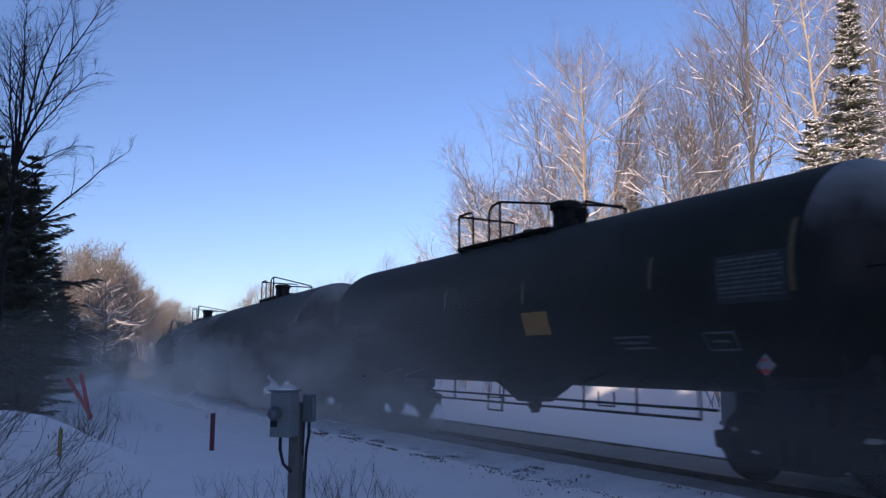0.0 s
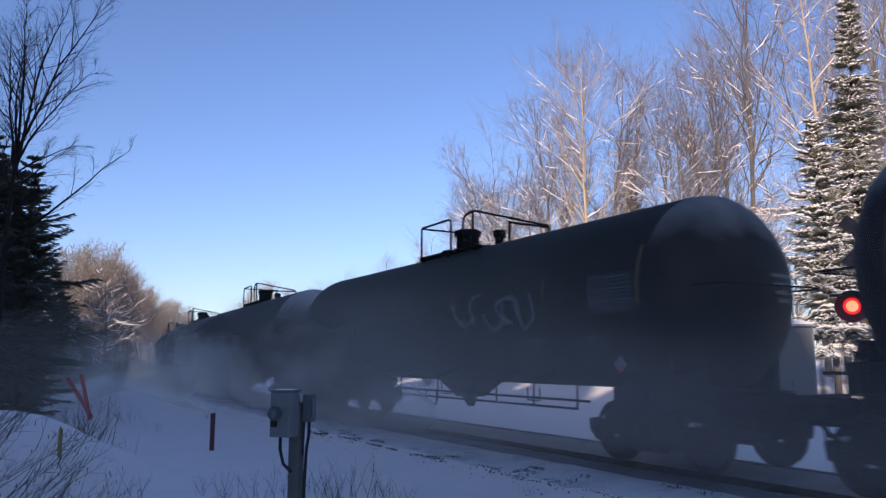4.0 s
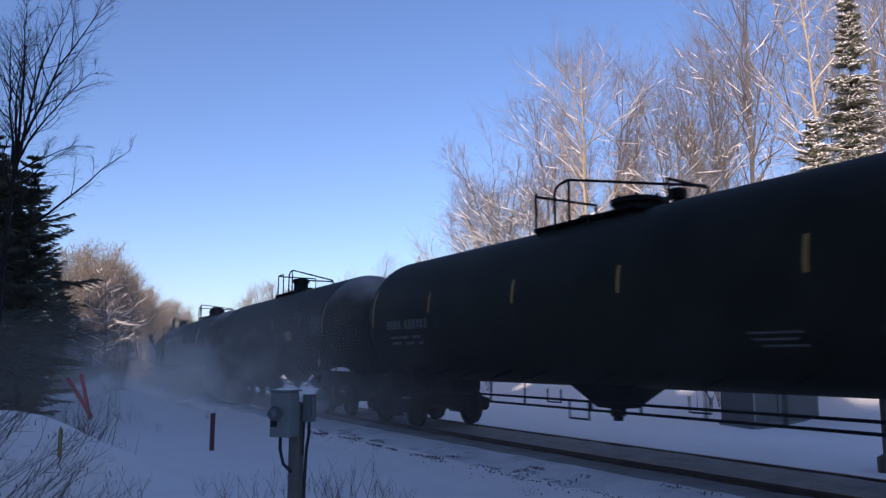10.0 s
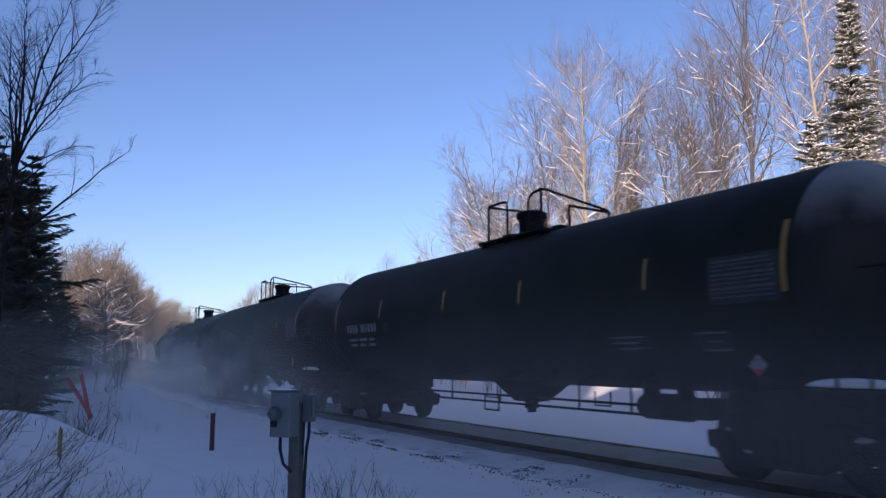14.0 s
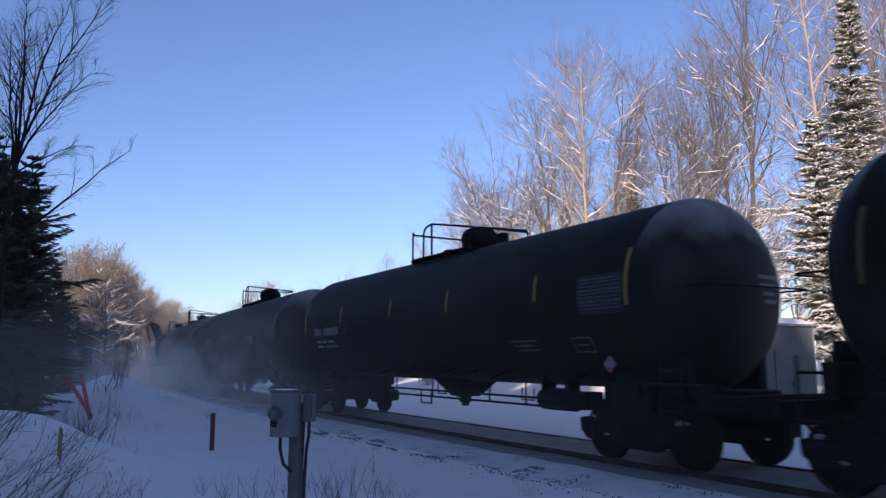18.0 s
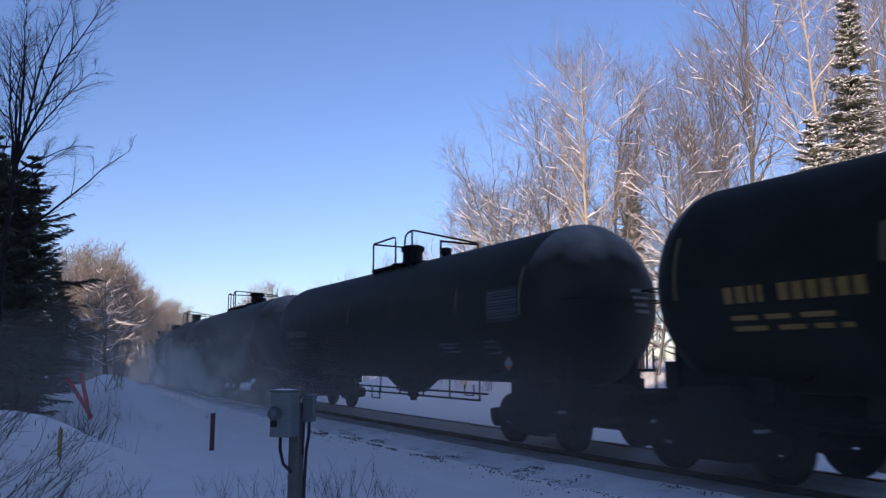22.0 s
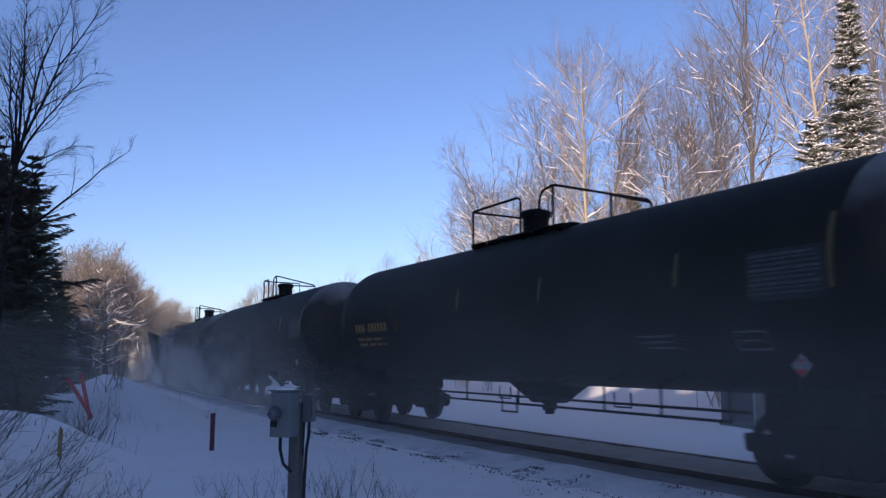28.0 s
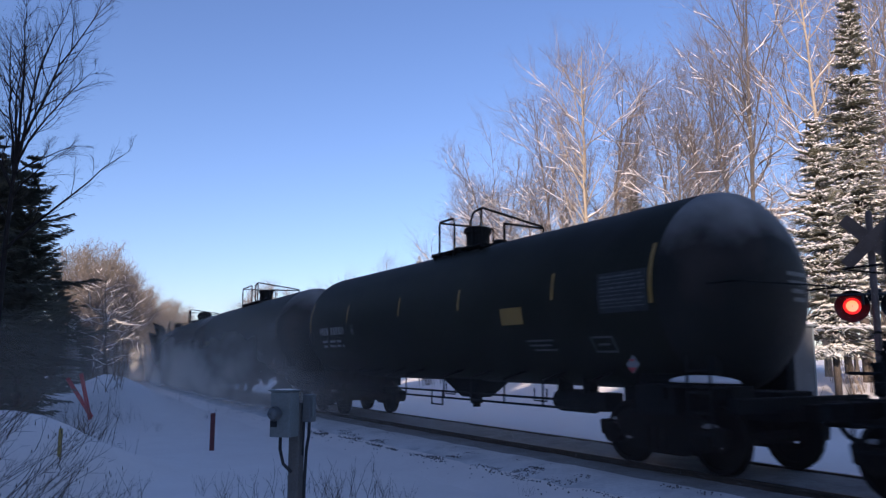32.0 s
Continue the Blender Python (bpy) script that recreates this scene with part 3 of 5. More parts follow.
MESH = {
    "tank": [tank_mesh(M_TANK), tank_mesh(M_TANKB)],
    "head_front": head_mesh(M_FROSTLOW, 1),
    "heads": [head_mesh(M_FROST, -1), head_mesh(M_FROSTLOW, -1), head_mesh(M_FROSTALL, -1)],
    "rails": [rail_meshes(i) for i in range(5)],
    "valves": [valve_mesh(0.17, 0.16), valve_mesh(0.14, 0.30)],
    "strips": {m.name: [decal("reflective_strip", [(x - 0.035, x + 0.035, z0, z1)], m)
                        for x, z0, z1 in ((7.16, 2.34, 3.2), (4.25, 2.56, 2.99), (1.05, 2.55, 2.98), (-1.75, 2.53, 2.95), (-4.9, 2.53, 2.98), (-7.2, 2.34, 3.2))]
               for m in (M_YELLOW, M_DULLYEL)},
    "frame": [platform_mesh(x) for x in DECK], "planks": [[plank_mesh(y, x + 0.05) for y in (-0.66, -0.44, 0.44, 0.66)] for x in DECK], "manway": manway_mesh(), "dome": dome_mesh(), "hatch": hatch_mesh(), "lid": lid_mesh(),
    "snow_cover": snow_pile(), "reservoir": reservoir_mesh(), "step": bolster_step(), "placard": placard_mesh(),
    "placard_mark": raw("placard_mark", [(-6.79, 1.407, 1.435), (-6.61, 1.407, 1.435), (-6.7, 1.407, 1.352)], [(0, 1, 2)], M_RED),
    "placard_band": raw("placard_band", [(-6.755, 1.407, 1.555), (-6.645, 1.407, 1.555), (-6.67, 1.407, 1.525), (-6.73, 1.407, 1.525)], [(0, 1, 2, 3)], M_RED),
}


def letter_bars(seed, mat, size=0.30):
    """A row of block marks and two thin rows, in place of the owner's letters and number."""
    rnd = random.Random(seed)
    rects, x = [], 6.35
    for i in range(10):
        if i == 4:
            x -= 0.16
        w = 0.13 if rnd.random() > 0.15 else 0.07
        rects.append((x - w, x, 2.24, 2.24 + size * 0.68))
        x -= w + 0.06
    for z in (2.03, 1.90):
        x = 6.3
        while x > 4.75:
            w = rnd.uniform(0.22, 0.5)
            rects.append((max(4.7, x - w), x, z, z + 0.06))
            x -= w + rnd.uniform(0.1, 0.22)
    for r in ((3.80, 4.02, 2.425, 2.44), (3.80, 4.02, 2.225, 2.24), (4.007, 4.02, 2.24, 2.425), (3.80, 3.813, 2.24, 2.425), (3.86, 3.96, 2.34, 2.36), (3.86, 3.96, 2.29, 2.31)):
        rects.append(r)
    return decal("stencil_block", rects, mat)


def data_panel(mat, kind):
    rects = []
    rnd = random.Random(kind)
    for k in range(9):
        z = 2.80 - k * 0.058
        x = -6.12
        while x > -7.02:
            w = rnd.uniform(0.06, 0.2)
            rects.append((max(-7.08, x - w), x, z - (0.018 if k % 3 else 0.03), z))
            x -= w + 0.035
    return decal("data_panel", rects, mat)


def small_square(mat):
    return decal("stencil_box", [(-6.2, -5.68, 1.88, 1.91), (-6.2, -5.68, 1.66, 1.69), (-6.2, -6.17, 1.66, 1.91), (-5.71, -5.68, 1.66, 1.91), (-6.08, -5.8, 1.77, 1.80)], mat)


def side_lines(mat):
    return decal("stencil_lines", [(-4.7, -3.9, 1.86, 1.89), (-4.6, -3.95, 1.78, 1.81), (-4.7, -4.05, 1.70, 1.73)], mat)


SHARED = {}
for m in (M_WHITE, M_DIMWHITE):
    SHARED[m.name] = (data_panel(m, 3), small_square(m), side_lines(m))


def head_bars(mat):
    V, F = [], []
    for k, (y0, y1, z) in enumerate(((-0.95, -0.35, 2.75), (-0.9, -0.4, 2.62), (-0.85, -0.45, 2.50), (-0.9, -0.5, 2.38))):
        pts = []
        for z1 in (z, z + 0.06):
            for i in range(5):
                y = y0 + (y1 - y0) * i / 4
                rr = min(1.0, math.hypot(y, z1 - TZ) / TR)
                pts.append((-(HALF + HEAD * math.sqrt(1 - rr * rr) + 0.008), y, z1))
        o = len(V)
        V += pts
        F += [(o + i, o + i + 1, o + i + 6, o + i + 5) for i in range(4)]
    return raw("end_marks", V, F, mat)


MESH["head_bars"] = head_bars(M_DIMWHITE)
MESH["panel_ground"] = decal("panel_ground", [(-7.13, -6.06, 2.24, 2.85)], M_PANEL, 0.003)


def graffiti(*kinds):
    V, F = [], []
    for kind in kinds:
        v, f, mat = strokes(kind)
        F += [tuple(i + len(V) for i in q) for q in f]
        V += v
    return raw("graffiti", V, F, mat)


def strokes(kind):
    """Sprayed swirls of paint on the tank's side, drawn as plain looping strokes."""
    rnd = random.Random(kind)
    x0, x1, z0, z1, n, w, mat = {"white": (-4.8, -1.4, 1.93, 3.0, 6, 0.042, M_SPRAY), "tag": (-6.35, -5.0, 2.42, 3.12, 3, 0.042, M_SPRAY), "blue": (2.1, 3.7, 1.7, 2.35, 5, 0.06, M_TEAL),
                                 "faint": (-4.3, -2.5, 1.55, 2.25, 7, 0.03, M_DIMWHITE), "swirl": (-4.6, -2.0, 2.2, 2.9, 5, 0.05, M_DIMWHITE)}[kind]
    V, F = [], []
    wid = (x1 - x0) / n
    loops = []
    for k in range(n):
        cx, cz = x0 + wid * (k + 0.5), (z0 + z1) / 2 + rnd.uniform(-0.1, 0.1)
        if mat is M_SPRAY:
            # a fat letter: two rough outlines and a scribbled filling
            rise = 0.10 * (k / n - 0.5)
            for grow in (1.0, 0.72):
                loops.append((cx, cz + rise, wid * 0.56 * grow, (z1 - z0) * 0.48 * grow, rnd.uniform(0, 6), 6.4, 1.0))
            for q in range(9):
                loops.append((cx + rnd.uniform(-0.3, 0.3) * wid, cz + rise + rnd.uniform(-0.3, 0.3) * (z1 - z0), wid * rnd.uniform(0.12, 0.32), (z1 - z0) * rnd.uniform(0.06, 0.2),
                              rnd.uniform(0, 6), rnd.uniform(2.0, 5.0), rnd.uniform(0.6, 1.2)))
        else:
            loops.append((cx, cz, wid * rnd.uniform(0.45, 0.8), (z1 - z0) * rnd.uniform(0.3, 0.5), rnd.uniform(0, 6), rnd.uniform(3.0, 6.0), 1.0))
    for cx, cz, rx, rz, ph, turn, fat in loops:
        prev = None
        for i in range(19):
            a = ph + turn * i / 18
            px, pz = cx + rx * math.cos(a) + 0.15 * rz * math.sin(3 * a), cz + rz * math.sin(a) + 0.1 * rz * math.cos(2 * a)
            o = len(V)
            for dw in (-w * fat, w * fat):
                qx, qz = px + dw * math.cos(a), pz + dw * math.sin(a) * (1 + 0.4 * math.sin(4 * a))
                g2 = math.asin(max(-0.95, min(0.95, (qz - TZ) / TR)))
                V.append((qx, (TR + 0.008) * math.cos(g2), TZ + (TR + 0.008) * math.sin(g2)))
            if prev is not None:
                F.append((prev, prev + 1, o + 1, o))
            prev = o
    return V, F, mat


def slanted(x, z, w, h, mat):
    """A leaning four-sided patch on the tank's side."""
    V, F = [], []
    for j in range(7):
        t = j / 6
        ang = math.asin((z + h * t - TZ) / TR)
        half = w * (0.25 + 0.75 * math.sin(math.pi * min(1, t * 0.9 + 0.1)))
        for sx in (-1, 1):
            V.append((x - 0.35 * t + sx * half, (TR + 0.007) * math.cos(ang), TZ + (TR + 0.007) * math.sin(ang)))
    F = [(2 * j, 2 * j + 1, 2 * j + 3, 2 * j + 2) for j in range(6)]
    return raw("emblem", V, F, mat)


def base_car():
    car = thing("tank_car", "black steel railway tank car rolling on snowy rails", "tank car", group="tank cars of the train")
    part("tank_shell", MESH["tank"][0], car)
    part("tank_head", MESH["head_front"], car)
    for sx in (1, -1):
        for nm, me in end_frame(sx):
            part(nm, me, car)
        part("coupler", coupler_mesh(sx), car)
        part("end_handrail", end_rail(sx), car)
        part("ladder", ladder_mesh(sx), car)
    sf, ws, tb, sn = side_frame_mesh(), wheelset_mesh(), truck_mesh(), [packed_snow(*q) for q in ((-0.89, 0.655, 0.14, 0.035), (0.93, 0.655, 0.10, 0.03), (-0.28, 0.84, 0.2, 0.03), (0.62, 0.40, 0.10, 0.035))]
    for sx in (1, -1):
        tr = part("truck", tb, car, "two-axle cast steel truck", pose(sx * TRUCK + 0.15, 0, 0))
        for sy in (1, -1):
            part("side_frame", sf, tr, "", pose(0, sy * 1.0, 0, 0, 0, 0 if sy > 0 else 180))
        for me in sn:
            part("packed_snow", me, tr, "snow packed on the side frame", pose(0.05 * sx, 1.03, 0))
        for dx in (0.89, -0.89):
            part("wheelset", ws, tr, "pair of steel wheels on an axle", pose(dx, 0, 0.457))
    part("bottom_outlet", outlet_mesh(), car)
    for sy in (1, -1):
        if sy > 0:
            part("side_handrail", side_rods(sy), car)
        for x in (-0.6, 3.6):
            part("sill_step", stirrup(sy, x), car)
    part("end_step", MESH["step"], car)
    part("end_ladder", end_ladder(), car)
    gear = part("brake_housing", brake_housing(), car, "black hand-brake gear case")
    part("brake_wheel", brake_wheel(), gear, "spoked hand-brake wheel")
    pl = part("placard", MESH["placard"], car, "white diamond hazard placard with red marks")
    part("placard_mark", MESH["placard_mark"], pl, "red triangle")
    part("placard_band", MESH["placard_band"], pl, "red band")
    return car


# front edge of each car along the line at the start of the clip, from far ahead to far behind
FRONT = {0: 20.57, 1: 2.66, 2: -15.47, 3: -33.70, 4: -51.75, 5: -69.79, 6: -87.82, 7: -105.90, 8: -123.94, 9: -142.03, 10: -160.11, 11: -178.16,
         12: -196.23, 13: -214.39, 14: -232.31, 15: -250.27, 16: -268.34, 17: -286.40, 18: -304.43, 19: -323.03, 20: -341.16, 21: -359.4, 22: -377.60,
         23: -395.38, 24: -413.53, 25: -431.65, 26: -449.75, 27: -467.85}
for k in range(1, 9):
    FRONT[-k] = 20.57 + 18.1 * k
# letters, strips, rear head, railing, shell, extras
W_, Y_, D_ = M_WHITE, M_ORANGE, M_DIMWHITE
LOOKS = {0: (D_, M_DULLYEL, 0, 0, 1, "mid_panel"), 1: (Y_, M_DULLYEL, 1, 1, 0, ""), 2: (D_, None, 2, 0, 0, ""), 3: (D_, M_DULLYEL, 1, 0, 1, "swirl"),
         4: (D_, M_DULLYEL, 0, 1, 1, "patch"), 5: (W_, M_YELLOW, 0, 0, 0, ""), 6: (D_, M_YELLOW, 0, 0, 0, "leaf"), 7: (W_, M_YELLOW, 0, 0, 0, "panel pile"),
         8: (D_, M_YELLOW, 1, 1, 0, "pile"), 9: (W_, M_YELLOW, 0, 0, 0, "pile"), 10: (W_, M_YELLOW, 0, 0, 0, "pile"), 11: (W_, M_YELLOW, 0, 0, 0, "pile"),
         12: (W_, M_YELLOW, 1, 0, 0, ""), 13: (W_, M_YELLOW, 1, 0, 0, "panel"), 14: (W_, M_YELLOW, 1, 0, 0, ""), 15: (Y_, M_DULLYEL, 1, 0, 0, ""),
         16: (Y_, M_DULLYEL, 1, 1, 0, "low_panel"), 17: (D_, M_DULLYEL, 1, 1, 0, ""), 18: (Y_, M_DULLYEL, 0, 0, 0, "white"), 19: (D_, M_YELLOW, 1, 1, 0, "pile"),
         20: (W_, M_YELLOW, 0, 0, 0, "pile"), 21: (W_, M_YELLOW, 1, 0, 0, ""), 22: (Y_, M_DULLYEL, 1, 0, 1, ""), 23: (W_, M_YELLOW, 1, 0, 0, "blue faint"),
         24: (Y_, M_DULLYEL, 1, 1, 0, "faint"), 25: (W_, M_YELLOW, 0, 0, 0, "panel pile"), 26: (W_, M_YELLOW, 0, 0, 0, ""), 27: (W_, M_YELLOW, 0, 0, 0, "")}
RAILING = {0: 3, 16: 3, 1: 4, 2: 4, 17: 4, 3: 4, 6: 2, 8: 2, 13: 2, 14: 2, 19: 2, 23: 2, 12: 2}
MARKS, EXTRA = {}, {
    "panel": [("warning_panel", decal("warning_panel", [(-4.0, -3.3, 2.17, 2.47)], M_YELLOW), "yellow warning panel")],
    "mid_panel": [("warning_panel", decal("warning_panel", [(-2.44, -1.7, 1.97, 2.36)], M_YELLOW), "yellow warning panel")],
    "low_panel": [("warning_panel", decal("warning_panel", [(-5.2, -4.5, 1.64, 1.86)], M_YELLOW), "grimy yellow panel")],
    "patch": [("painted_patch", decal("painted_patch", [(-3.4, -2.5, 2.5, 3.25)], M_DIMWHITE), "whitish repainted patch")],
    "leaf": [("emblem", slanted(-3.55, 2.45, 0.42, 0.75, M_WHITE), "white emblem patch"),
             ("emblem", slanted(-4.0, 2.5, 0.16, 0.6, M_BLUE), "blue emblem patch"),
             ("stencil_block", decal("stencil_block", [(-3.5, -3.1, 1.93, 2.28), (-3.95, -3.58, 1.93, 2.28), (-4.4, -4.03, 1.93, 2.28)], M_DIMWHITE), "pale block marks")],
    "pile": [("snow_cover", MESH["snow_cover"], "wind-packed snow on the end step")],
    "white": [("graffiti", graffiti("white", "tag"), "white spray-painted graffiti")], "blue": [("graffiti", graffiti("blue"), "faded blue graffiti")],
    "faint": [("graffiti", graffiti("faint"), "faint white graffiti")], "swirl": [("graffiti", graffiti("swirl"), "pale sprayed swirls")]}
LABELS = {"mid_panel": "dull black tank car with a yellow panel", "white": "black tank car with white graffiti along its side", "panel": "black tank car with a yellow warning panel", "leaf": "black tank car with a white and blue emblem",
          "pile": "black tank car with snow on its end step", "swirl": "dull black tank car caked with snow at its end", "blue faint": "black tank car with faded blue graffiti",
          "faint": "black tank car with faint scrawled graffiti", "low_panel": "black tank car with orange marks and a low yellow panel", "patch": "dull black tank car with a whitish patch"}

proto = base_car()
CARS = {}
first = True
for k in sorted(FRONT):
    car = proto if first else copy_thing(proto, Matrix())
    first = False
    CARS[k] = car
for k, car in CARS.items():
    letters, strip, head, railing, shell, extras = LOOKS.get(k, (W_ if k % 2 else D_, M_YELLOW if k % 3 else M_DULLYEL, abs(k) % 2, abs(k) % 2, abs(k) % 2, ""))
    railing = RAILING.get(k, 0 if letters is W_ else 1)
    for ch in car.children:
        if ch.name.startswith("tank_shell"):
            ch.data = MESH["tank"][shell]
    part("tank_head", MESH["heads"][head], car, "rear tank end whitened by frost" if head != 1 else "")
    xm, v1, v2 = TOPS[railing][4:]
    part("platform_frame", MESH["frame"][railing], car)
    for me in MESH["planks"][railing]:
        part("platform_plank", me, car)
    if k in (6, 13, 14, 23):
        part("valve_dome", MESH["dome"], car, "rounded black valve cover", pose(xm, 0, 0))
    elif railing == 2:
        part("hatch", MESH["hatch"], car, "", pose(xm, 0, 0))
    else:
        man = part("manway", MESH["manway"], car, "", pose(xm, 0, 0))
        part("lid", MESH["lid"], man)
    for me in MESH["rails"][railing]:
        part("handrail", me, car)
    part("valve_housing", MESH["valves"][0], car, "", pose(v1, 0.1, 0))
    part("valve_housing", MESH["valves"][1 if railing > 1 else 0], car, "", pose(v2, -0.1 if k % 3 else 0.2, 0))
    if strip:
        for me in MESH["strips"][strip.name]:
            part("reflective_strip", me, car, "yellow reflective strip")
    mk = (letters.name, k % 4)
    if mk not in MARKS:
        MARKS[mk] = letter_bars(k % 4, letters)
    tagged(part("stencil_block", MARKS[mk], car, "rows of stencilled block marks"), kind="stuff")
    dp, sq, ln = SHARED[M_DIMWHITE.name]
    part("panel_ground", MESH["panel_ground"], car, "greyed ground of the data panel")
    tagged(part("data_panel", dp, car, "panel of small white stencilling"), kind="stuff")
    part("stencil_box", sq, car)
    tagged(part("stencil_lines", ln, car), kind="stuff")
    part("end_marks", MESH["head_bars"], car)
    for e in extras.split():
        for nm, me, lb in EXTRA[e]:
            tagged(part(nm, me, car, lb), kind="stuff" if nm in ("graffiti", "stencil_block") else "")
    if letters is W_:
        part("brake_reservoir", MESH["reservoir"], car)
    if extras in LABELS:
        tagged(car, LABELS[extras])
    elif letters is Y_:
        tagged(car, "black tank car with orange-yellow lettering rolling on rails")
    elif letters is W_:
        tagged(car, "black tank car with white lettering and yellow strips")


def car_pose(k, t):
    c = FRONT[k] + 0.05 - 0.27 - HALF + SPEED * t
    a, b = track(c - TRUCK), track(c + TRUCK)
    d = b - a
    m = (a + b) / 2
    return Matrix.Translation(m) @ Matrix.Rotation(math.atan2(d.y, d.x), 4, "Z")


# ---------- trees ----------
class Tubes:
    """Collects tapered round branches."""

    def __init__(self):
        self.v, self.f = [], []

    def add(self, pts, radii, n):
        base = None
        for i, p in enumerate(pts):
            d = pts[min(i + 1, len(pts) - 1)] - pts[max(i - 1, 0)]
            d.normalize()
            u = d.orthogonal().normalized()
            w = d.cross(u)
            o = len(self.v)
            if i == len(pts) - 1 and radii[i] < 0.006:
                self.v.append(tuple(p))
                self.f += [(base + k, base + (k + 1) % n, o) for k in range(n)]
                return
            for k in range(n):
                c, s = math.cos(2 * math.pi * k / n) * radii[i], math.sin(2 * math.pi * k / n) * radii[i]
                self.v.append(tuple(p + c * u + s * w))
            if base is not None:
                self.f += [(base + k, base + (k + 1) % n, o + (k + 1) % n, o + k) for k in range(n)]
            base = o


def limb(rnd, p, d, length, segs, up, wob):
    pts = [p.copy()]
    d = d.normalized()
    for _ in range(segs):
        d = (d + Vector((rnd.gauss(0, wob), rnd.gauss(0, wob), rnd.gauss(0, wob) + up))).normalized()
        pts.append(pts[-1] + d * (length / segs))
    return pts


def along(pts, t):
    x = t * (len(pts) - 1)
    i = min(int(x), len(pts) - 2)
    return pts[i].lerp(pts[i + 1], x - i), (pts[i + 1] - pts[i]).normalized()


def aside(rnd, d, angle):
    u = d.orthogonal().normalized()
    u.rotate(Matrix.Rotation(rnd.uniform(0, 6.283), 3, d))
    return d * math.cos(angle) + u * math.sin(angle)


def bare_tree(seed, h=18.0, stems=1, r0=0.17, start=0.25, n1=30, n2=8, n3=7, n4=5, spread=0.30, angle=(0.45, 0.85), lean=(0.0, 0.0), twig=0.0034, rise=0.09, boughs=4, snow=0.8, ridge=0.017):
    """Trunk with limbs, crown of branches and fine twigs, and the snow lying along the limbs of a leafless tree."""
    rnd = random.Random(seed)
    T, C, S = Tubes(), Tubes(), Tubes()

    def lay_snow(pts, r, share):
        """Ridges of snow along the flatter stretches of a limb, broken here and there."""
        run = []
        for i in range(len(pts)):
            flat = i < len(pts) - 1 and (pts[i + 1] - pts[i]).normalized().z < 0.76 and rnd.random() < share * max(0.1, min(1.0, 1.72 - 1.55 * pts[i].z / h))
            if flat or run:
                ra = max(ridge, r[i] * 0.95) * rnd.uniform(0.7, 1.25)
                run.append((pts[i] + Vector((0, 0, r[i] * 0.7 + 0.005)), ra))
            if not flat:
                if len(run) > 1:
                    S.add([p for p, _ in run], [(0.5 if k in (0, len(run) - 1) else 1.0) * q + 0.0061 for k, (_, q) in enumerate(run)], 4)
                run = []

    for st in range(stems):
        hh = h * (1.0 if st == 0 else rnd.uniform(0.75, 0.97))
        d0 = Vector((lean[0], lean[1], 1)) if stems == 1 else Vector((lean[0] + rnd.gauss(0, 0.10), lean[1] + rnd.gauss(0, 0.10), 1))
        trunk = limb(rnd, Vector((rnd.gauss(0, 0.12) * (stems > 1), rnd.gauss(0, 0.12) * (stems > 1), -0.4)), d0, hh, 14, 0.03, 0.04)
        rr = r0 * (1.0 if st == 0 else 0.75)
        T.add(trunk, [rr * (1.35 if i == 0 else 1) * (1 - i / 14.4) + 0.010 for i in range(15)], 8)
        count = n1 // stems + 2
        for b in range(count):
            t = start + (0.94 - start) * (b + rnd.random()) / count
            low = b < boughs // stems + 1
            p, d = along(trunk, min(0.98, t))
            ln = max(0.7, min(hh * spread * (0.62 + 0.5 * t) * rnd.uniform(0.65, 1.25), hh * (0.98 - t) / 0.8 * rnd.uniform(0.75, 1.1)))
            kids = max(4, round(n2 * min(1.3, ln / (0.2 * hh))))
            l1 = limb(rnd, p, aside(rnd, d, rnd.uniform(1.0, 1.35) if low else rnd.uniform(*angle)), ln * (1.15 if low else 1.0), 8, 0.045 if low else rise, 0.25 if low else 0.13)
            r1 = rr * (1.05 - t) * 0.42 + 0.014 + 0.008 * low
            rs = [r1 * (1 - i / 8.6) + 0.004 for i in range(9)]
            T.add(l1, rs, 5)
            lay_snow(l1, rs, snow)
            for c in range(kids):
                t2 = 0.12 + 0.88 * (c + rnd.random()) / kids
                p2, e2 = along(l1, min(0.99, t2))
                l2 = limb(rnd, p2, aside(rnd, e2, rnd.uniform(0.4, 0.8)), ln * 0.46 * rnd.uniform(0.6, 1.2) * (1.25 - 0.6 * t2), 4, 0.07, 0.11)
                r2 = min(r1 * 0.36, 4.2 * twig) + twig
                rs2 = [r2 * (1 - i / 4.6) + twig * 0.6 for i in range(5)]
                T.add(l2, rs2, 4)
                if ridge < 0.03:
                    lay_snow(l2, rs2, snow * 0.6)
                for e in range(n3):
                    p3, e3 = along(l2, min(0.99, 0.1 + 0.9 * (e + rnd.random()) / n3))
                    l3 = limb(rnd, p3, aside(rnd, e3, rnd.uniform(0.3, 0.65)), (ln * 0.22 + 0.15) * rnd.uniform(0.6, 1.3), 2, 0.07, 0.10)
                    C.add(l3, [twig, twig * 0.75, twig * 0.4], 3)
                    for g3 in range(n4):
                        p4, e4 = along(l3, rnd.uniform(0.15, 0.98))
                        tip = p4 + aside(rnd, e4, rnd.uniform(0.25, 0.6)) * (ln * 0.11 + 0.12) * rnd.uniform(0.6, 1.4)
                        C.add([p4, tip], [twig * 0.62, 0.0015], 3)
    return T, C, S


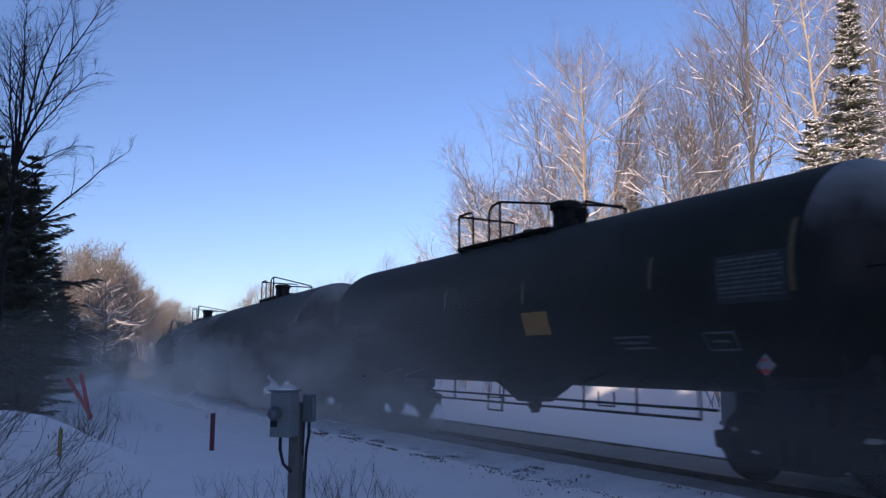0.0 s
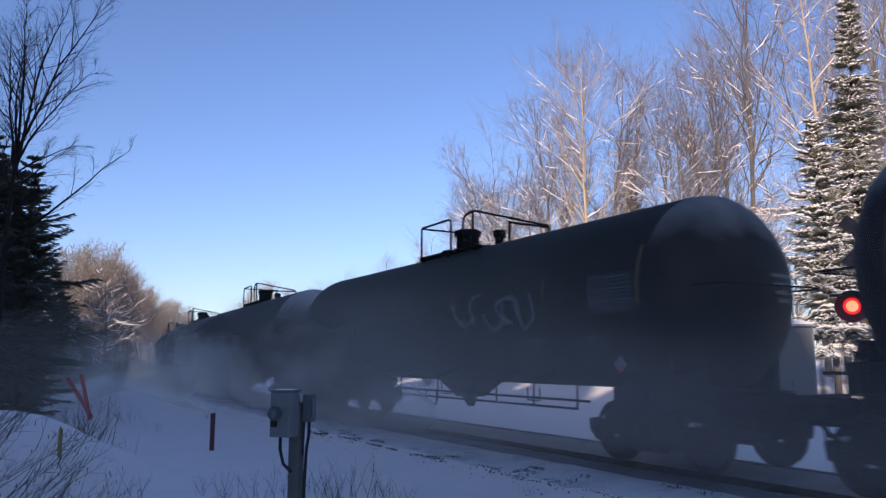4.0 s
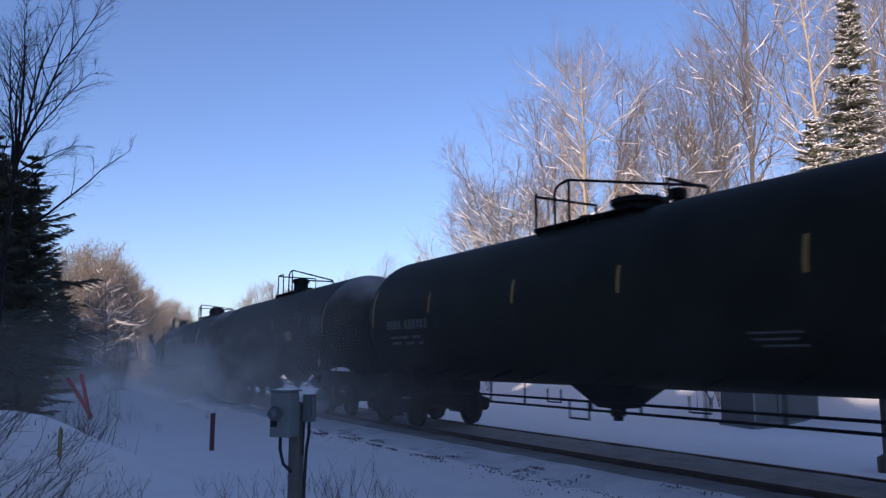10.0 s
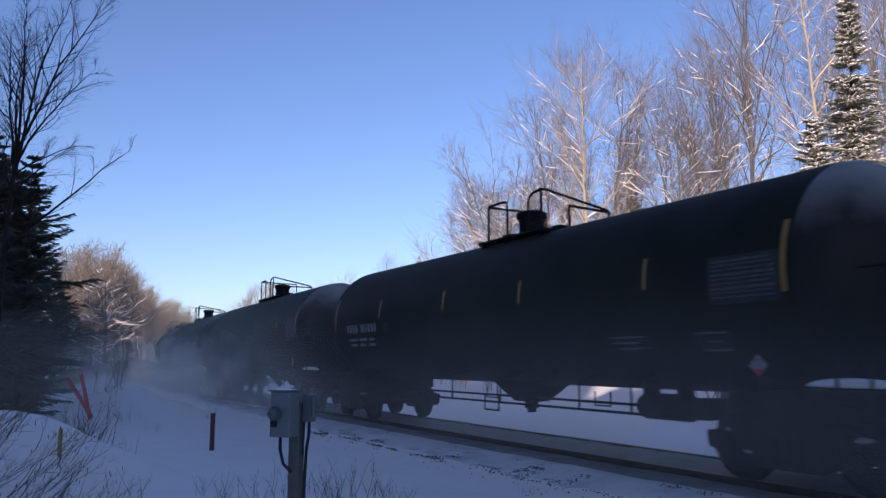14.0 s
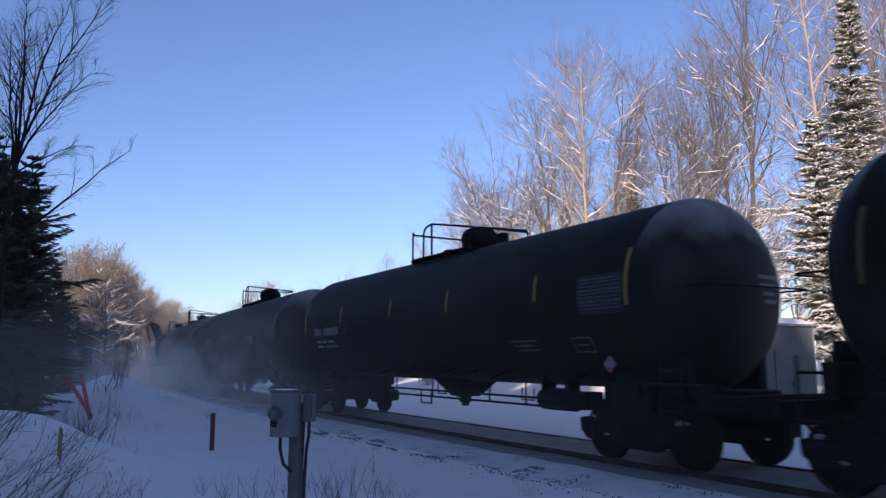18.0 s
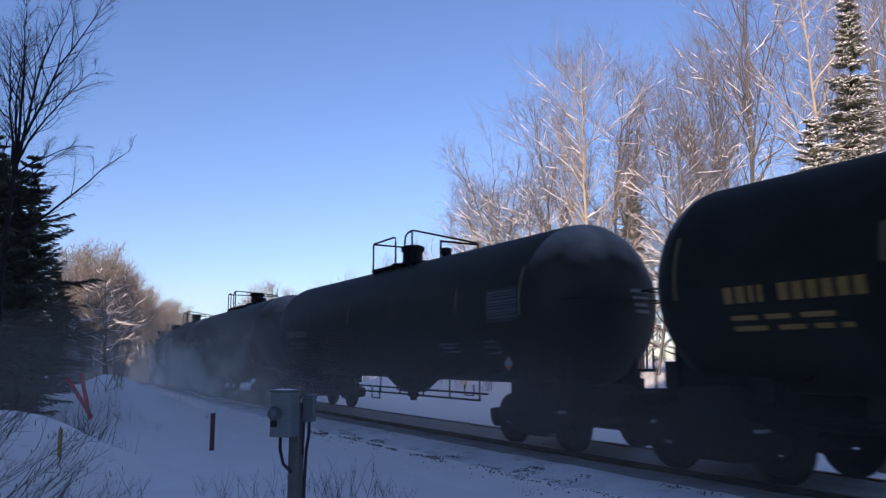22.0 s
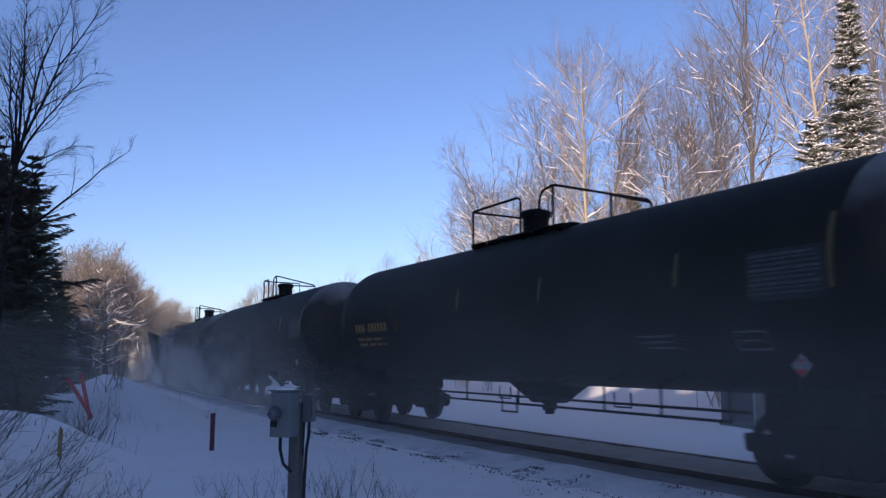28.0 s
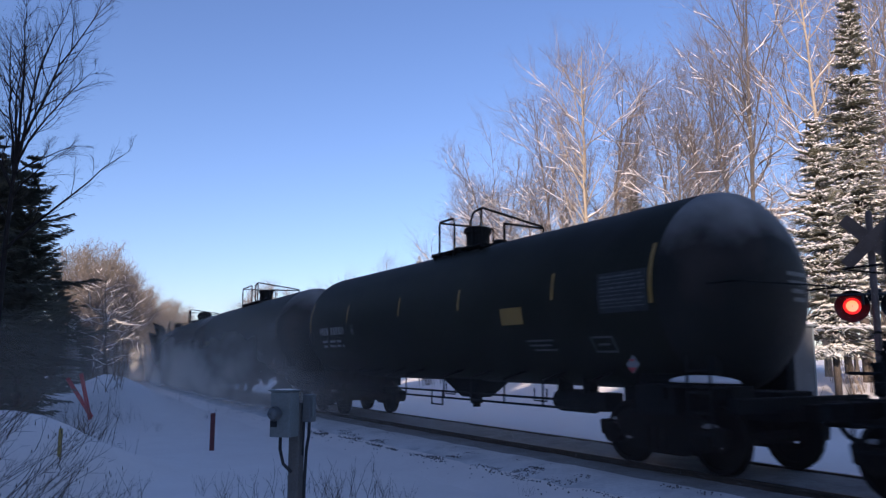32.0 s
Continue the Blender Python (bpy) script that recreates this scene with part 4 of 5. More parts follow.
def spruce(seed, h=12.0, width=0.2, whorls=34, per=7, twigs=9, droop=-0.25, start=0.06, ragged=0.25, pads=0, slim=1.0, low=0.5):
    """Trunk, and a crown of drooping boughs set with short needled twigs."""
    rnd = random.Random(seed)
    T, C, S = Tubes(), Tubes(), Tubes()
    trunk = limb(rnd, Vector((0, 0, -0.4)), Vector((0, 0, 1)), h + 0.4, 10, 0.1, 0.012)
    T.add(trunk, [0.012 * h * (1 - i / 10.4) + 0.01 for i in range(11)], 7)
    for k in range(whorls):
        t = start + (0.985 - start) * k / (whorls - 1)
        p, _ = along(trunk, min(0.985, max(0.02, t + rnd.gauss(0, 0.006))))
        reach = h * width * (1 - t) ** 0.8 * (low + (1 - low) * min(1, t / 0.3)) + 0.12
        a0 = rnd.uniform(0, 6.28)
        for b in range(per):
            a = a0 + 6.283 * b / per + rnd.gauss(0, 0.2)
            ln = reach * (1 + rnd.gauss(0, ragged))
            if ln < 0.1:
                continue
            d = Vector((math.cos(a), math.sin(a), droop + 0.35 * t + rnd.gauss(0, 0.14)))
            bough = limb(rnd, p, d, ln, 4, 0.03, 0.05)
            C.add(bough, [0.035 * (1 - i / 4.4) + 0.006 for i in range(5)], 3)
            side = Vector((-math.sin(a), math.cos(a), 0))
            for c in range(pads):
                q, e = along(bough, min(0.99, rnd.uniform(0.25, 1.0)))
                lx, ly, lz = ln * rnd.uniform(0.04, 0.10) + 0.025, ln * rnd.uniform(0.02, 0.05) + 0.02, rnd.uniform(0.015, 0.045)
                q = q + side * rnd.gauss(0, 0.2) * ln + Vector((0, 0, 0.05))
                o = len(S.v)
                for k2 in range(6):
                    b2 = k2 * math.pi / 3
                    S.v.append(tuple(q + e * lx * math.cos(b2) * rnd.uniform(0.8, 1.15) + side * ly * math.sin(b2) * rnd.uniform(0.8, 1.15) + Vector((0, 0, -0.03))))
                S.v.append(tuple(q + Vector((0, 0, lz))))
                S.f += [(o + k2, o + (k2 + 1) % 6, o + 6) for k2 in range(6)]
            for c in range(twigs):
                u = 0.12 + 0.88 * (c + rnd.random()) / twigs
                q, e = along(bough, min(0.99, u))
                w = ln * 0.42 * (1.1 - u * 0.75) * rnd.uniform(0.7, 1.2) + 0.06
                for sg in (-1, 1):
                    tip = q + (e * 0.75 + side * sg * 0.8 + Vector((0, 0, -0.18 + rnd.gauss(0, 0.1)))) * w
                    mid = q.lerp(tip, 0.5) + Vector((0, 0, 0.03))
                    th = slim * (0.05 + 0.035 * w)
                    o = len(C.v)
                    across = (tip - q).cross(Vector((0, 0, 1)))
                    across = across.normalized() * th if across.length > 1e-4 else Vector((th, 0, 0))
                    C.v += [tuple(q), tuple(mid + across), tuple(tip), tuple(mid - across), tuple(mid + Vector((0, 0, th * 0.6))), tuple(mid - Vector((0, 0, th)))]
                    C.f += [(o, o + 1, o + 4), (o + 1, o + 2, o + 4), (o + 2, o + 3, o + 4), (o + 3, o, o + 4),
                            (o + 1, o, o + 5), (o + 2, o + 1, o + 5), (o + 3, o + 2, o + 5), (o, o + 3, o + 5)]
    return (T, C, S) if pads else (T, C)


def tree_thing(name, label, made, trunk_mat, crown_mat, h, group, category="tree"):
    T, C = made[:2]
    ob = thing(name, label, category, group=group)
    part("trunk", raw("trunk", T.v, T.f, trunk_mat, True), ob)
    part("crown", raw("crown", C.v, C.f, crown_mat), ob)
    if len(made) > 2:
        tagged(part("snow_load", raw("snow_load", made[2].v, made[2].f, M_SNOW, True), ob, "snow lying along the boughs"), kind="stuff")
    ob["height"] = h
    return ob


def plant(proto, x, y, h, turn, used, sink=0.0):
    sc = h / proto["height"]
    m = Matrix.LocRotScale((x, y, ground_z(x, y) - sink), Euler((0, 0, turn)), None)
    if proto.name not in used:
        used.add(proto.name)
        ob = proto
        ob.matrix_basis = m
    else:
        ob = copy_thing(proto, m)
    ob.scale = (sc, sc, sc)
    return ob


PLACED = set()
BEYOND = "sunlit trees beyond the track"
BARE = [tree_thing("birch_tree", "tall pale-barked bare birch with snow along its limbs", bare_tree(11, 21, 1, 0.17, 0.24, 38, 9, lean=(-0.05, 0), spread=0.25, angle=(0.5, 1.0), boughs=9), M_BIRCH, M_TWIG, 21, BEYOND),
        tree_thing("bare_tree", "leafless forked tree with fine upswept twigs", bare_tree(12, 21, 2, 0.15, 0.26, 38, 9, spread=0.25, angle=(0.42, 0.9), boughs=9), M_BARK, M_TWIG, 21, BEYOND),
        tree_thing("birch_tree", "slim bare birch with orange-pale bark", bare_tree(13, 22, 1, 0.15, 0.34, 24, lean=(-0.04, 0), spread=0.20, angle=(0.5, 1.0), boughs=6), M_BIRCH, M_TWIG, 22, BEYOND),
        tree_thing("bare_tree", "leafless tree with wide snow-lined boughs", bare_tree(14, 16, 1, 0.18, 0.20, 28, spread=0.38, angle=(0.7, 1.2), boughs=15, rise=0.04, snow=0.95, ridge=0.024), M_BARK, M_TWIG, 16, BEYOND),
        tree_thing("bare_tree", "clump of slim dark leafless stems", bare_tree(15, 22, 3, 0.11, 0.30, 36, 8, spread=0.22, angle=(0.3, 0.65), boughs=4, snow=0.6), M_BARK, M_TWIG, 22, BEYOND),
        tree_thing("bare_tree", "small spreading leafless tree dusted with snow", bare_tree(16, 17, 2, 0.12, 0.22, 30, spread=0.34, angle=(0.7, 1.25), boughs=16, rise=0.04, snow=0.95, ridge=0.022), M_BARK, M_TWIG, 17, BEYOND)]
# x, y, height, which, turn
for x, y, h, k, turn in [
        (8.5, 44, 19.4, 0, 0.0), (10.6, 46, 19.6, 1, 0.6), (6.9, 50, 19.0, 1, 2.2), (5.6, 53, 17.0, 5, 1.0), (3.9, 56, 15.8, 5, 2.9), (1.9, 58, 14.6, 5, 5.1), (5.4, 50, 13.5, 3, 1.7), (3.0, 61, 14.4, 3, 4.0), (9.6, 55, 18.5, 4, 1.3),
        (13.4, 53, 19.0, 4, 2.5), (13.9, 40, 14.6, 3, 3.5), (15.3, 50, 22.0, 4, 0.2), (16.5, 41, 24.0, 1, 4.4), (17.9, 46, 24.5, 4, 3.3), (18.6, 38, 23.0, 2, 0.1), (22.6, 44, 22.0, 4, 5.0),
        (25.2, 41, 24.0, 1, 1.9), (12.0, 39, 13.5, 3, 5.4), (14.8, 35, 10.5, 5, 0.9), (19.6, 36, 11.0, 3, 2.0), (22.5, 38, 17.0, 5, 5.5), (11.6, 43, 12.0, 5, 3.8), (27.0, 48, 25.0, 0, 2.0), (-7.1, 90, 13.2, 1, 0.3), (-11.6, 92, 11.4, 5, 2.7), (6.9, 47, 12.0, 3, 0.4)]:
    plant(BARE[k], x, y, h, turn, PLACED)
EDGE = tree_thing("bare_tree", "sunlit leafless tree with white snow-laden boughs", bare_tree(73, 11, 2, 0.13, 0.14, 30, 7, 5, 3, spread=0.40, angle=(0.7, 1.25), twig=0.006, boughs=22, rise=0.03, snow=0.95, ridge=0.040),
                  M_BARK, M_TWIG, 11, "trees at the bend")
for x, y, h, turn in ((-24.3, 57, 9.0, 0.4), (-27.6, 62, 10.2, 2.6), (-28.4, 70, 10.0, 4.4)):
    plant(EDGE, x, y, h, turn, PLACED)

# far woods on both sides of the curve
FAR = [bare_tree(71, 15, 1, 0.15, 0.10, 22, 6, 4, 2, spread=0.28, angle=(0.5, 1.0), twig=0.009, snow=0.7, ridge=0.035), bare_tree(72, 15, 2, 0.13, 0.10, 22, 6, 4, 2, spread=0.28, angle=(0.5, 1.0), twig=0.009, snow=0.7, ridge=0.035)]
FAR = [[(np.array(t.v), t.f) for t in made] for made in FAR]


def far_woods(label, spots):
    V, F, white, o = [], [], [], 0
    for i, (x, y, h) in enumerate(spots):
        a, sc, z = i * 2.4, h / 15.0, ground_z(x, y)
        for k, (v, f) in enumerate(FAR[i % 2]):
            c, s = math.cos(a) * sc, math.sin(a) * sc
            w = np.stack([v[:, 0] * c - v[:, 1] * s + x, v[:, 0] * s + v[:, 1] * c + y, v[:, 2] * sc + z], 1)
            V += w.tolist()
            F += [tuple(q + o for q in face) for face in f]
            white += [1 if k == 2 else 0] * len(f)
            o += len(v)
    me = raw("far_woods", V, F, M_FARTWIG)
    me.materials.append(M_SNOW)
    me.polygons.foreach_set("material_index", white)
    return thing("far_woods", label, "woods", me, kind="stuff")


rnd = random.Random(5)
spots = []
for i in range(120):
    # a wall of trees outside the bend, drawing back and dropping towards the line
    u = (i + rnd.random()) / 120
    y = 66 + 34 * u + 95 * u * u + rnd.uniform(-4, 4)
    x = (-0.478 + 0.178 * u + rnd.uniform(-0.012, 0.012)) * y
    x -= max(0.0, from_track(x, y)[1] + 6.0)
    top = np.interp(u, (0.0, 0.2, 0.4, 0.6, 0.78, 0.9, 1.0), (0.140, 0.156, 0.126, 0.104, 0.080, 0.086, 0.062))
    spots.append((x, y, (1.9 + top * y) * rnd.uniform(0.80, 1.03)))
far_woods("sunlit leafless woods outside the curve of the line", spots)
spots = []
for i in range(26):
    w = track(84 + 200 * i / 26 + rnd.uniform(-4, 4), rnd.uniform(18.0, 40.0))
    spots.append((w.x, w.y, rnd.uniform(9.5, 13.0) + 0.02 * i))
for i in range(12):
    spots.append((-37.5 + 0.8 * i + rnd.uniform(-0.8, 0.8), 148 + rnd.uniform(-6, 6), 12.5 + 4.2 * math.sin(math.pi * (i + 0.5) / 12)))
far_woods("leafless woods inside the curve of the line", spots)
spots = [(16.5 + 1.25 * i + rnd.uniform(-0.8, 0.8), 50 + rnd.uniform(-5, 6), rnd.uniform(9.0, 13.5)) for i in range(17)]
spots += [(5.0 + 0.95 * i + rnd.uniform(-0.6, 0.6), 63 + rnd.uniform(-4, 4), rnd.uniform(8.5, 11.0)) for i in range(14)]
far_woods("dense young leafless woods behind the tall trees", spots)

SNOWY = [tree_thing("spruce", "tall spruce with snow on its upper boughs", spruce(31, 17, 0.085, 66, 8, 9, start=0.22, ragged=0.4, pads=12, slim=0.65), M_DARKBARK, M_SNEEDLE, 17, "snowy spruces beyond the track"),
         tree_thing("spruce", "spruce laden with sunlit snow", spruce(32, 10, 0.135, 44, 8, 9, start=0.2, ragged=0.45, pads=12, slim=0.6), M_DARKBARK, M_SNEEDLE, 10, "snowy spruces beyond the track")]
for i, (x, y, h, k) in enumerate([(16.7, 31, 16.9, 0), (14.0, 28, 10.2, 1), (12.2, 50, 12.4, 1), (-4.1, 120, 17.1, 0), (-18.9, 40, 3.7, 1)]):
    plant(SNOWY[k], x, y, h, i * 2.1, PLACED)

DARK = [tree_thing("spruce", "dark spruce standing in shade", spruce(41, 8, 0.235, 30, 8, 20, droop=-0.05, start=0.05, ragged=0.36, slim=0.38, low=0.3), M_DARKBARK, M_NEEDLE, 8, "dark spruces on the near side")]
for i, (x, y, h, k) in enumerate([(-12.9, 24, 8.0, 0), (-13.9, 23.5, 8.4, 0), (-14.4, 25, 8.0, 0), (-13.6, 22, 8.6, 0), (-16.2, 30, 7.2, 0), (-19.9, 40, 6.7, 0), (-16.6, 28, 6.8, 0), (-25.8, 55, 4.9, 0), (-29.2, 65, 4.5, 0),
                                  (-35.0, 80, 4.5, 0), (-38.8, 90, 4.2, 0), (-23.0, 47, 6.0, 0), (-33.5, 72, 5.0, 0)]):
    plant(DARK[k], x, y, h, i * 1.3, PLACED)

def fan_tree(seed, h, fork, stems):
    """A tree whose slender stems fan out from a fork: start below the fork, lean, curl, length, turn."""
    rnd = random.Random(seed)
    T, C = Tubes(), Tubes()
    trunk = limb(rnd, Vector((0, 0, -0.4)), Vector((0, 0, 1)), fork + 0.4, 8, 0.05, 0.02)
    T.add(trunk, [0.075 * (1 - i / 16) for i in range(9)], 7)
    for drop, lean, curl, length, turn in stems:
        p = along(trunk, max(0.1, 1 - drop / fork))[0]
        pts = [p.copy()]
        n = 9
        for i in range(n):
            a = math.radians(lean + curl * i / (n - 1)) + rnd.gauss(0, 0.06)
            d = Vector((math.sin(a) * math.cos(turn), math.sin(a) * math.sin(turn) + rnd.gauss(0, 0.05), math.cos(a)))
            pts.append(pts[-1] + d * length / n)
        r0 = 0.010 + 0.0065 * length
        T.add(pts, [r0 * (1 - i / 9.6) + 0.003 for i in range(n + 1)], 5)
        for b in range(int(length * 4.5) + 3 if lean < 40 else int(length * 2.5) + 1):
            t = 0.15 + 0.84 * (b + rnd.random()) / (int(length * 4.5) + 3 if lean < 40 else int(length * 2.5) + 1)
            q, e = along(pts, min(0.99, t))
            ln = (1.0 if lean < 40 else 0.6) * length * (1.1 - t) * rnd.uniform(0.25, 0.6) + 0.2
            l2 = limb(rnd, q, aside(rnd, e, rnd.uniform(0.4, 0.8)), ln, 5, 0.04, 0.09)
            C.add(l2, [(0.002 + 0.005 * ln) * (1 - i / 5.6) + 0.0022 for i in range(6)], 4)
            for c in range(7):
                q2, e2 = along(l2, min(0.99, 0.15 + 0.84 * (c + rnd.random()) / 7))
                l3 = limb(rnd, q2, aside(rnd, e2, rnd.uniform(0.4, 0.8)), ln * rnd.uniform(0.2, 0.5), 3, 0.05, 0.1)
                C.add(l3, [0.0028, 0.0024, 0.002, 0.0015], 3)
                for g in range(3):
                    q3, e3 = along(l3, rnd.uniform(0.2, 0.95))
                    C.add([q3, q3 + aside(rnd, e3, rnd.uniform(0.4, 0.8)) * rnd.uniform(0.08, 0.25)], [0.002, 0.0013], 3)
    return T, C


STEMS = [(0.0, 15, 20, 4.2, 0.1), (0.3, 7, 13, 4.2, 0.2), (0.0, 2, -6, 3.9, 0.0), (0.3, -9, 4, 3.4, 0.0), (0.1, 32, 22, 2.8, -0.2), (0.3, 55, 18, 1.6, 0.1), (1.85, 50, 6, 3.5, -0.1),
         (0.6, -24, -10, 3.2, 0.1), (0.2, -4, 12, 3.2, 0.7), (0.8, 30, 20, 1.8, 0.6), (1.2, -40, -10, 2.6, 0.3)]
ALDER = tree_thing("bare_tree", "slender leafless tree with fanned stems darkened as in shade", fan_tree(51, 9.8, 5.9, STEMS), M_ALDER, M_ALDER, 9.8, "bare trees on the near side")
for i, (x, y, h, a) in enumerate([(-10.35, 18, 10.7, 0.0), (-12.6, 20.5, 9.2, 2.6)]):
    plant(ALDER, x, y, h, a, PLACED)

# unseen woods added at the camera's back, to keep the line in shade
rnd = random.Random(42)
SHADE = Tubes()
for k in range(9):
    z0, z1, r = 0.3 + 1.15 * k, 2.6 + 1.12 * k, 2.5 * (1 - k / 9.5) + 0.15
    o = len(SHADE.v)
    for i in range(18):
        a, rr = math.pi * i / 9, r * (1.12 if i % 2 else 0.72) * rnd.uniform(0.85, 1.15)
        SHADE.v.append((rr * math.cos(a), rr * math.sin(a), z0 + rnd.uniform(-0.2, 0.2)))
    SHADE.v.append((0, 0, min(11.0, z1)))
    SHADE.f += [(o + i, o + (i + 1) % 18, o + 18) for i in range(18)]
SHADE = [(np.array(SHADE.v), SHADE.f)]
rnd = random.Random(8)
V, F, o = [], [], 0
s = -110.0
while s < 128:
    for row in (0, 1, 2):
        w = track(s + rnd.uniform(-0.9, 0.9), -(36.0 if s < 44 else 24.5) - 3.4 * row - rnd.uniform(0, 1.5))
        a, sc, z = rnd.uniform(0, 6), (rnd.uniform(20.6, 23.2) if s < 30 else rnd.uniform(16.0, 18.0) if s < 44 else rnd.uniform(9.5, 11.5)) / 11, ground_z(w.x, w.y) - 0.2
        for v, f in SHADE:
            c1, s1 = math.cos(a) * sc * 1.15, math.sin(a) * sc * 1.15
            V += np.stack([v[:, 0] * c1 - v[:, 1] * s1 + w.x, v[:, 0] * s1 + v[:, 1] * c1 + w.y, v[:, 2] * sc + z], 1).tolist()
            F += [tuple(q + o for q in face) for face in f]
            o += len(v)
    s += 3.0
thing("near_woods", "unseen dense spruce woods that shade the line", "woods", raw("near_woods", V, F, M_NEEDLE), kind="stuff")


# ---------- brush and weeds ----------
def weed(seed, stems, h, lean=0.25, twigs=5, r=0.004, heads=False, tilt=0.0):
    rnd = random.Random(seed)
    T = Tubes()
    for k in range(stems):
        p = Vector((rnd.gauss(0, 0.22), rnd.gauss(0, 0.22), -0.1))
        st = limb(rnd, p, Vector((rnd.gauss(tilt, lean), rnd.gauss(0, lean), 1)), h * rnd.uniform(0.5, 1.1), 5, 0.0, 0.08)
        T.add(st, [r * 1.4 * (1 - i / 6) + 0.001 for i in range(6)], 3)
        for c in range(twigs):
            q, d = along(st, rnd.uniform(0.3, 1.0))
            tip = limb(rnd, q, aside(rnd, d, rnd.uniform(0.4, 0.9)), h * rnd.uniform(0.1, 0.28), 2, 0.05, 0.1)
            T.add(tip, [r * 0.8, r * 0.6, 0.001], 3)
            if heads and rnd.random() < 0.22:
                e = tip[-1]
                T.add([e, e + Vector((0, 0, 0.03)), e + Vector((0, 0, 0.05))], [0.006, 0.0065, 0.001], 3)
    return T


WEEDS = []
for sd, n, h, hd, tilt in ((61, 9, 0.7, False, 0.0), (62, 13, 1.05, True, 0.85), (63, 14, 1.5, False, 0.0), (64, 5, 1.7, False, 0.45)):
    T = weed(sd, n, h, lean=0.2 if tilt else 0.25, twigs=4 if tilt else 5, heads=hd, r=0.0030 if h < 1.2 else 0.006, tilt=tilt)
    WEEDS.append(raw("weed_clump", T.v, T.f, M_WEED))


def weeds(k, spots, label, group):
    for i, (x, y, sc) in enumerate(spots):
        ob = thing("weed_clump", label, "dry weeds", WEEDS[k], group=group)
        ob.matrix_basis = Matrix.LocRotScale((x, y, ground_z(x, y)), Euler((0, 0, 0.5 * math.sin(i * 2.3) if k in (1, 3) else i * 1.9)), (sc, sc, sc))


weeds(0, [(-4.5, 11.4, 0.75), (-2.9, 11.2, 0.81), (-2.45, 11.4, 0.88), (-1.75, 11.0, 0.94), (-1.5, 11.3, 1.00), (-1.2, 11.1, 1.00), (-1.0, 11.5, 0.75), (-2.1, 11.9, 0.62), (-3.4, 11.8, 0.62), (1.2, 11.6, 0.38), (-0.6, 11.2, 0.50),
          (-6.2, 15.5, 0.75), (-9.5, 24, 0.88), (-8.0, 22, 0.62), (-7.6, 26, 0.62), (-11.5, 34, 0.75)], "sparse dry weed stalks poking out of snow", "dry weeds by the box")
weeds(1, [(-4.9, 8.9, 0.9), (-5.2, 9.2, 1.0), (-4.6, 9.3, 0.9), (-5.5, 8.8, 0.9), (-5.0, 10.0, 1.0), (-4.4, 8.5, 0.8), (-5.8, 9.6, 1.0), (-5.3, 10.8, 1.0), (-4.3, 8.0, 0.7), (-4.7, 8.2, 0.9), (-4.4, 9.8, 0.9),
          (-5.9, 10.4, 1.1), (-4.1, 9.2, 0.6), (-6.0, 9.2, 1.0), (-5.7, 8.4, 0.9), (-6.3, 10.0, 1.0)], "bent dry weeds with seed heads in snow", "weeds on the mound")
weeds(3, [(-7.55, 17.0, 0.9), (-7.2, 16.4, 0.8)], "tall dry stalks leaning over the snow", "stalks on the mound")
weeds(2, [(-8.6, 18, 0.7), (-8.3, 17.4, 0.6), (-7.9, 17.6, 0.6), (-14.2, 27, 1.3), (-13.0, 31, 1.4), (-14.5, 35, 1.5), (-6.6, 15.0, 0.8)], "dark leafless brush at the wood's edge", "brush at the near wood")
rnd = random.Random(9)
spots = []
for i in range(46):
    w = track(rnd.uniform(2, 75), rnd.uniform(13.5, 22))
    spots.append((w.x, w.y, rnd.uniform(0.8, 1.7)))
weeds(2, spots, "leafless brush on the sunlit bank", "brush beyond the track")

# ballast stones showing through the snow at the track's shoulder
rnd = random.Random(10)
V, F = [], []
heaps = [(rnd.uniform(4, 19), rnd.gauss(2.0, 0.24), rnd.uniform(0.1, 0.5)) for i in range(64)]
for i in range(4400):
    if i % 5:
        s0, o0, wide = heaps[i % 64]
        s, off = rnd.gauss(s0, wide), -rnd.gauss(o0, 0.035)
    else:
        s, off = rnd.uniform(-3, 40), -rnd.gauss(2.1, 0.3)
    w = track(s, off)
    z = -0.17 - 0.15 * (-off - 1.7) + 0.05 * noise.noise((w.x * 1.6, w.y * 1.6, 5))
    r = rnd.uniform(0.006, 0.018)
    o = len(V)
    for dx, dy, dz in ((1, 0, 0), (-1, 0.2, 0), (0.1, 1, 0), (0, -1, 0), (0, 0, 0.8), (0, 0, -1)):
        V.append((w.x + dx * r * rnd.uniform(0.7, 1.3), w.y + dy * r * rnd.uniform(0.7, 1.3), z + dz * r))
    F += [(o, o + 2, o + 4), (o + 2, o + 1, o + 4), (o + 1, o + 3, o + 4), (o + 3, o, o + 4), (o + 2, o, o + 5), (o + 1, o + 2, o + 5), (o + 3, o + 1, o + 5), (o, o + 3, o + 5)]
thing("ballast_stones", "dark ballast stones showing through thin snow", "ballast", raw("ballast_stones", V, F, M_STONE), kind="stuff")


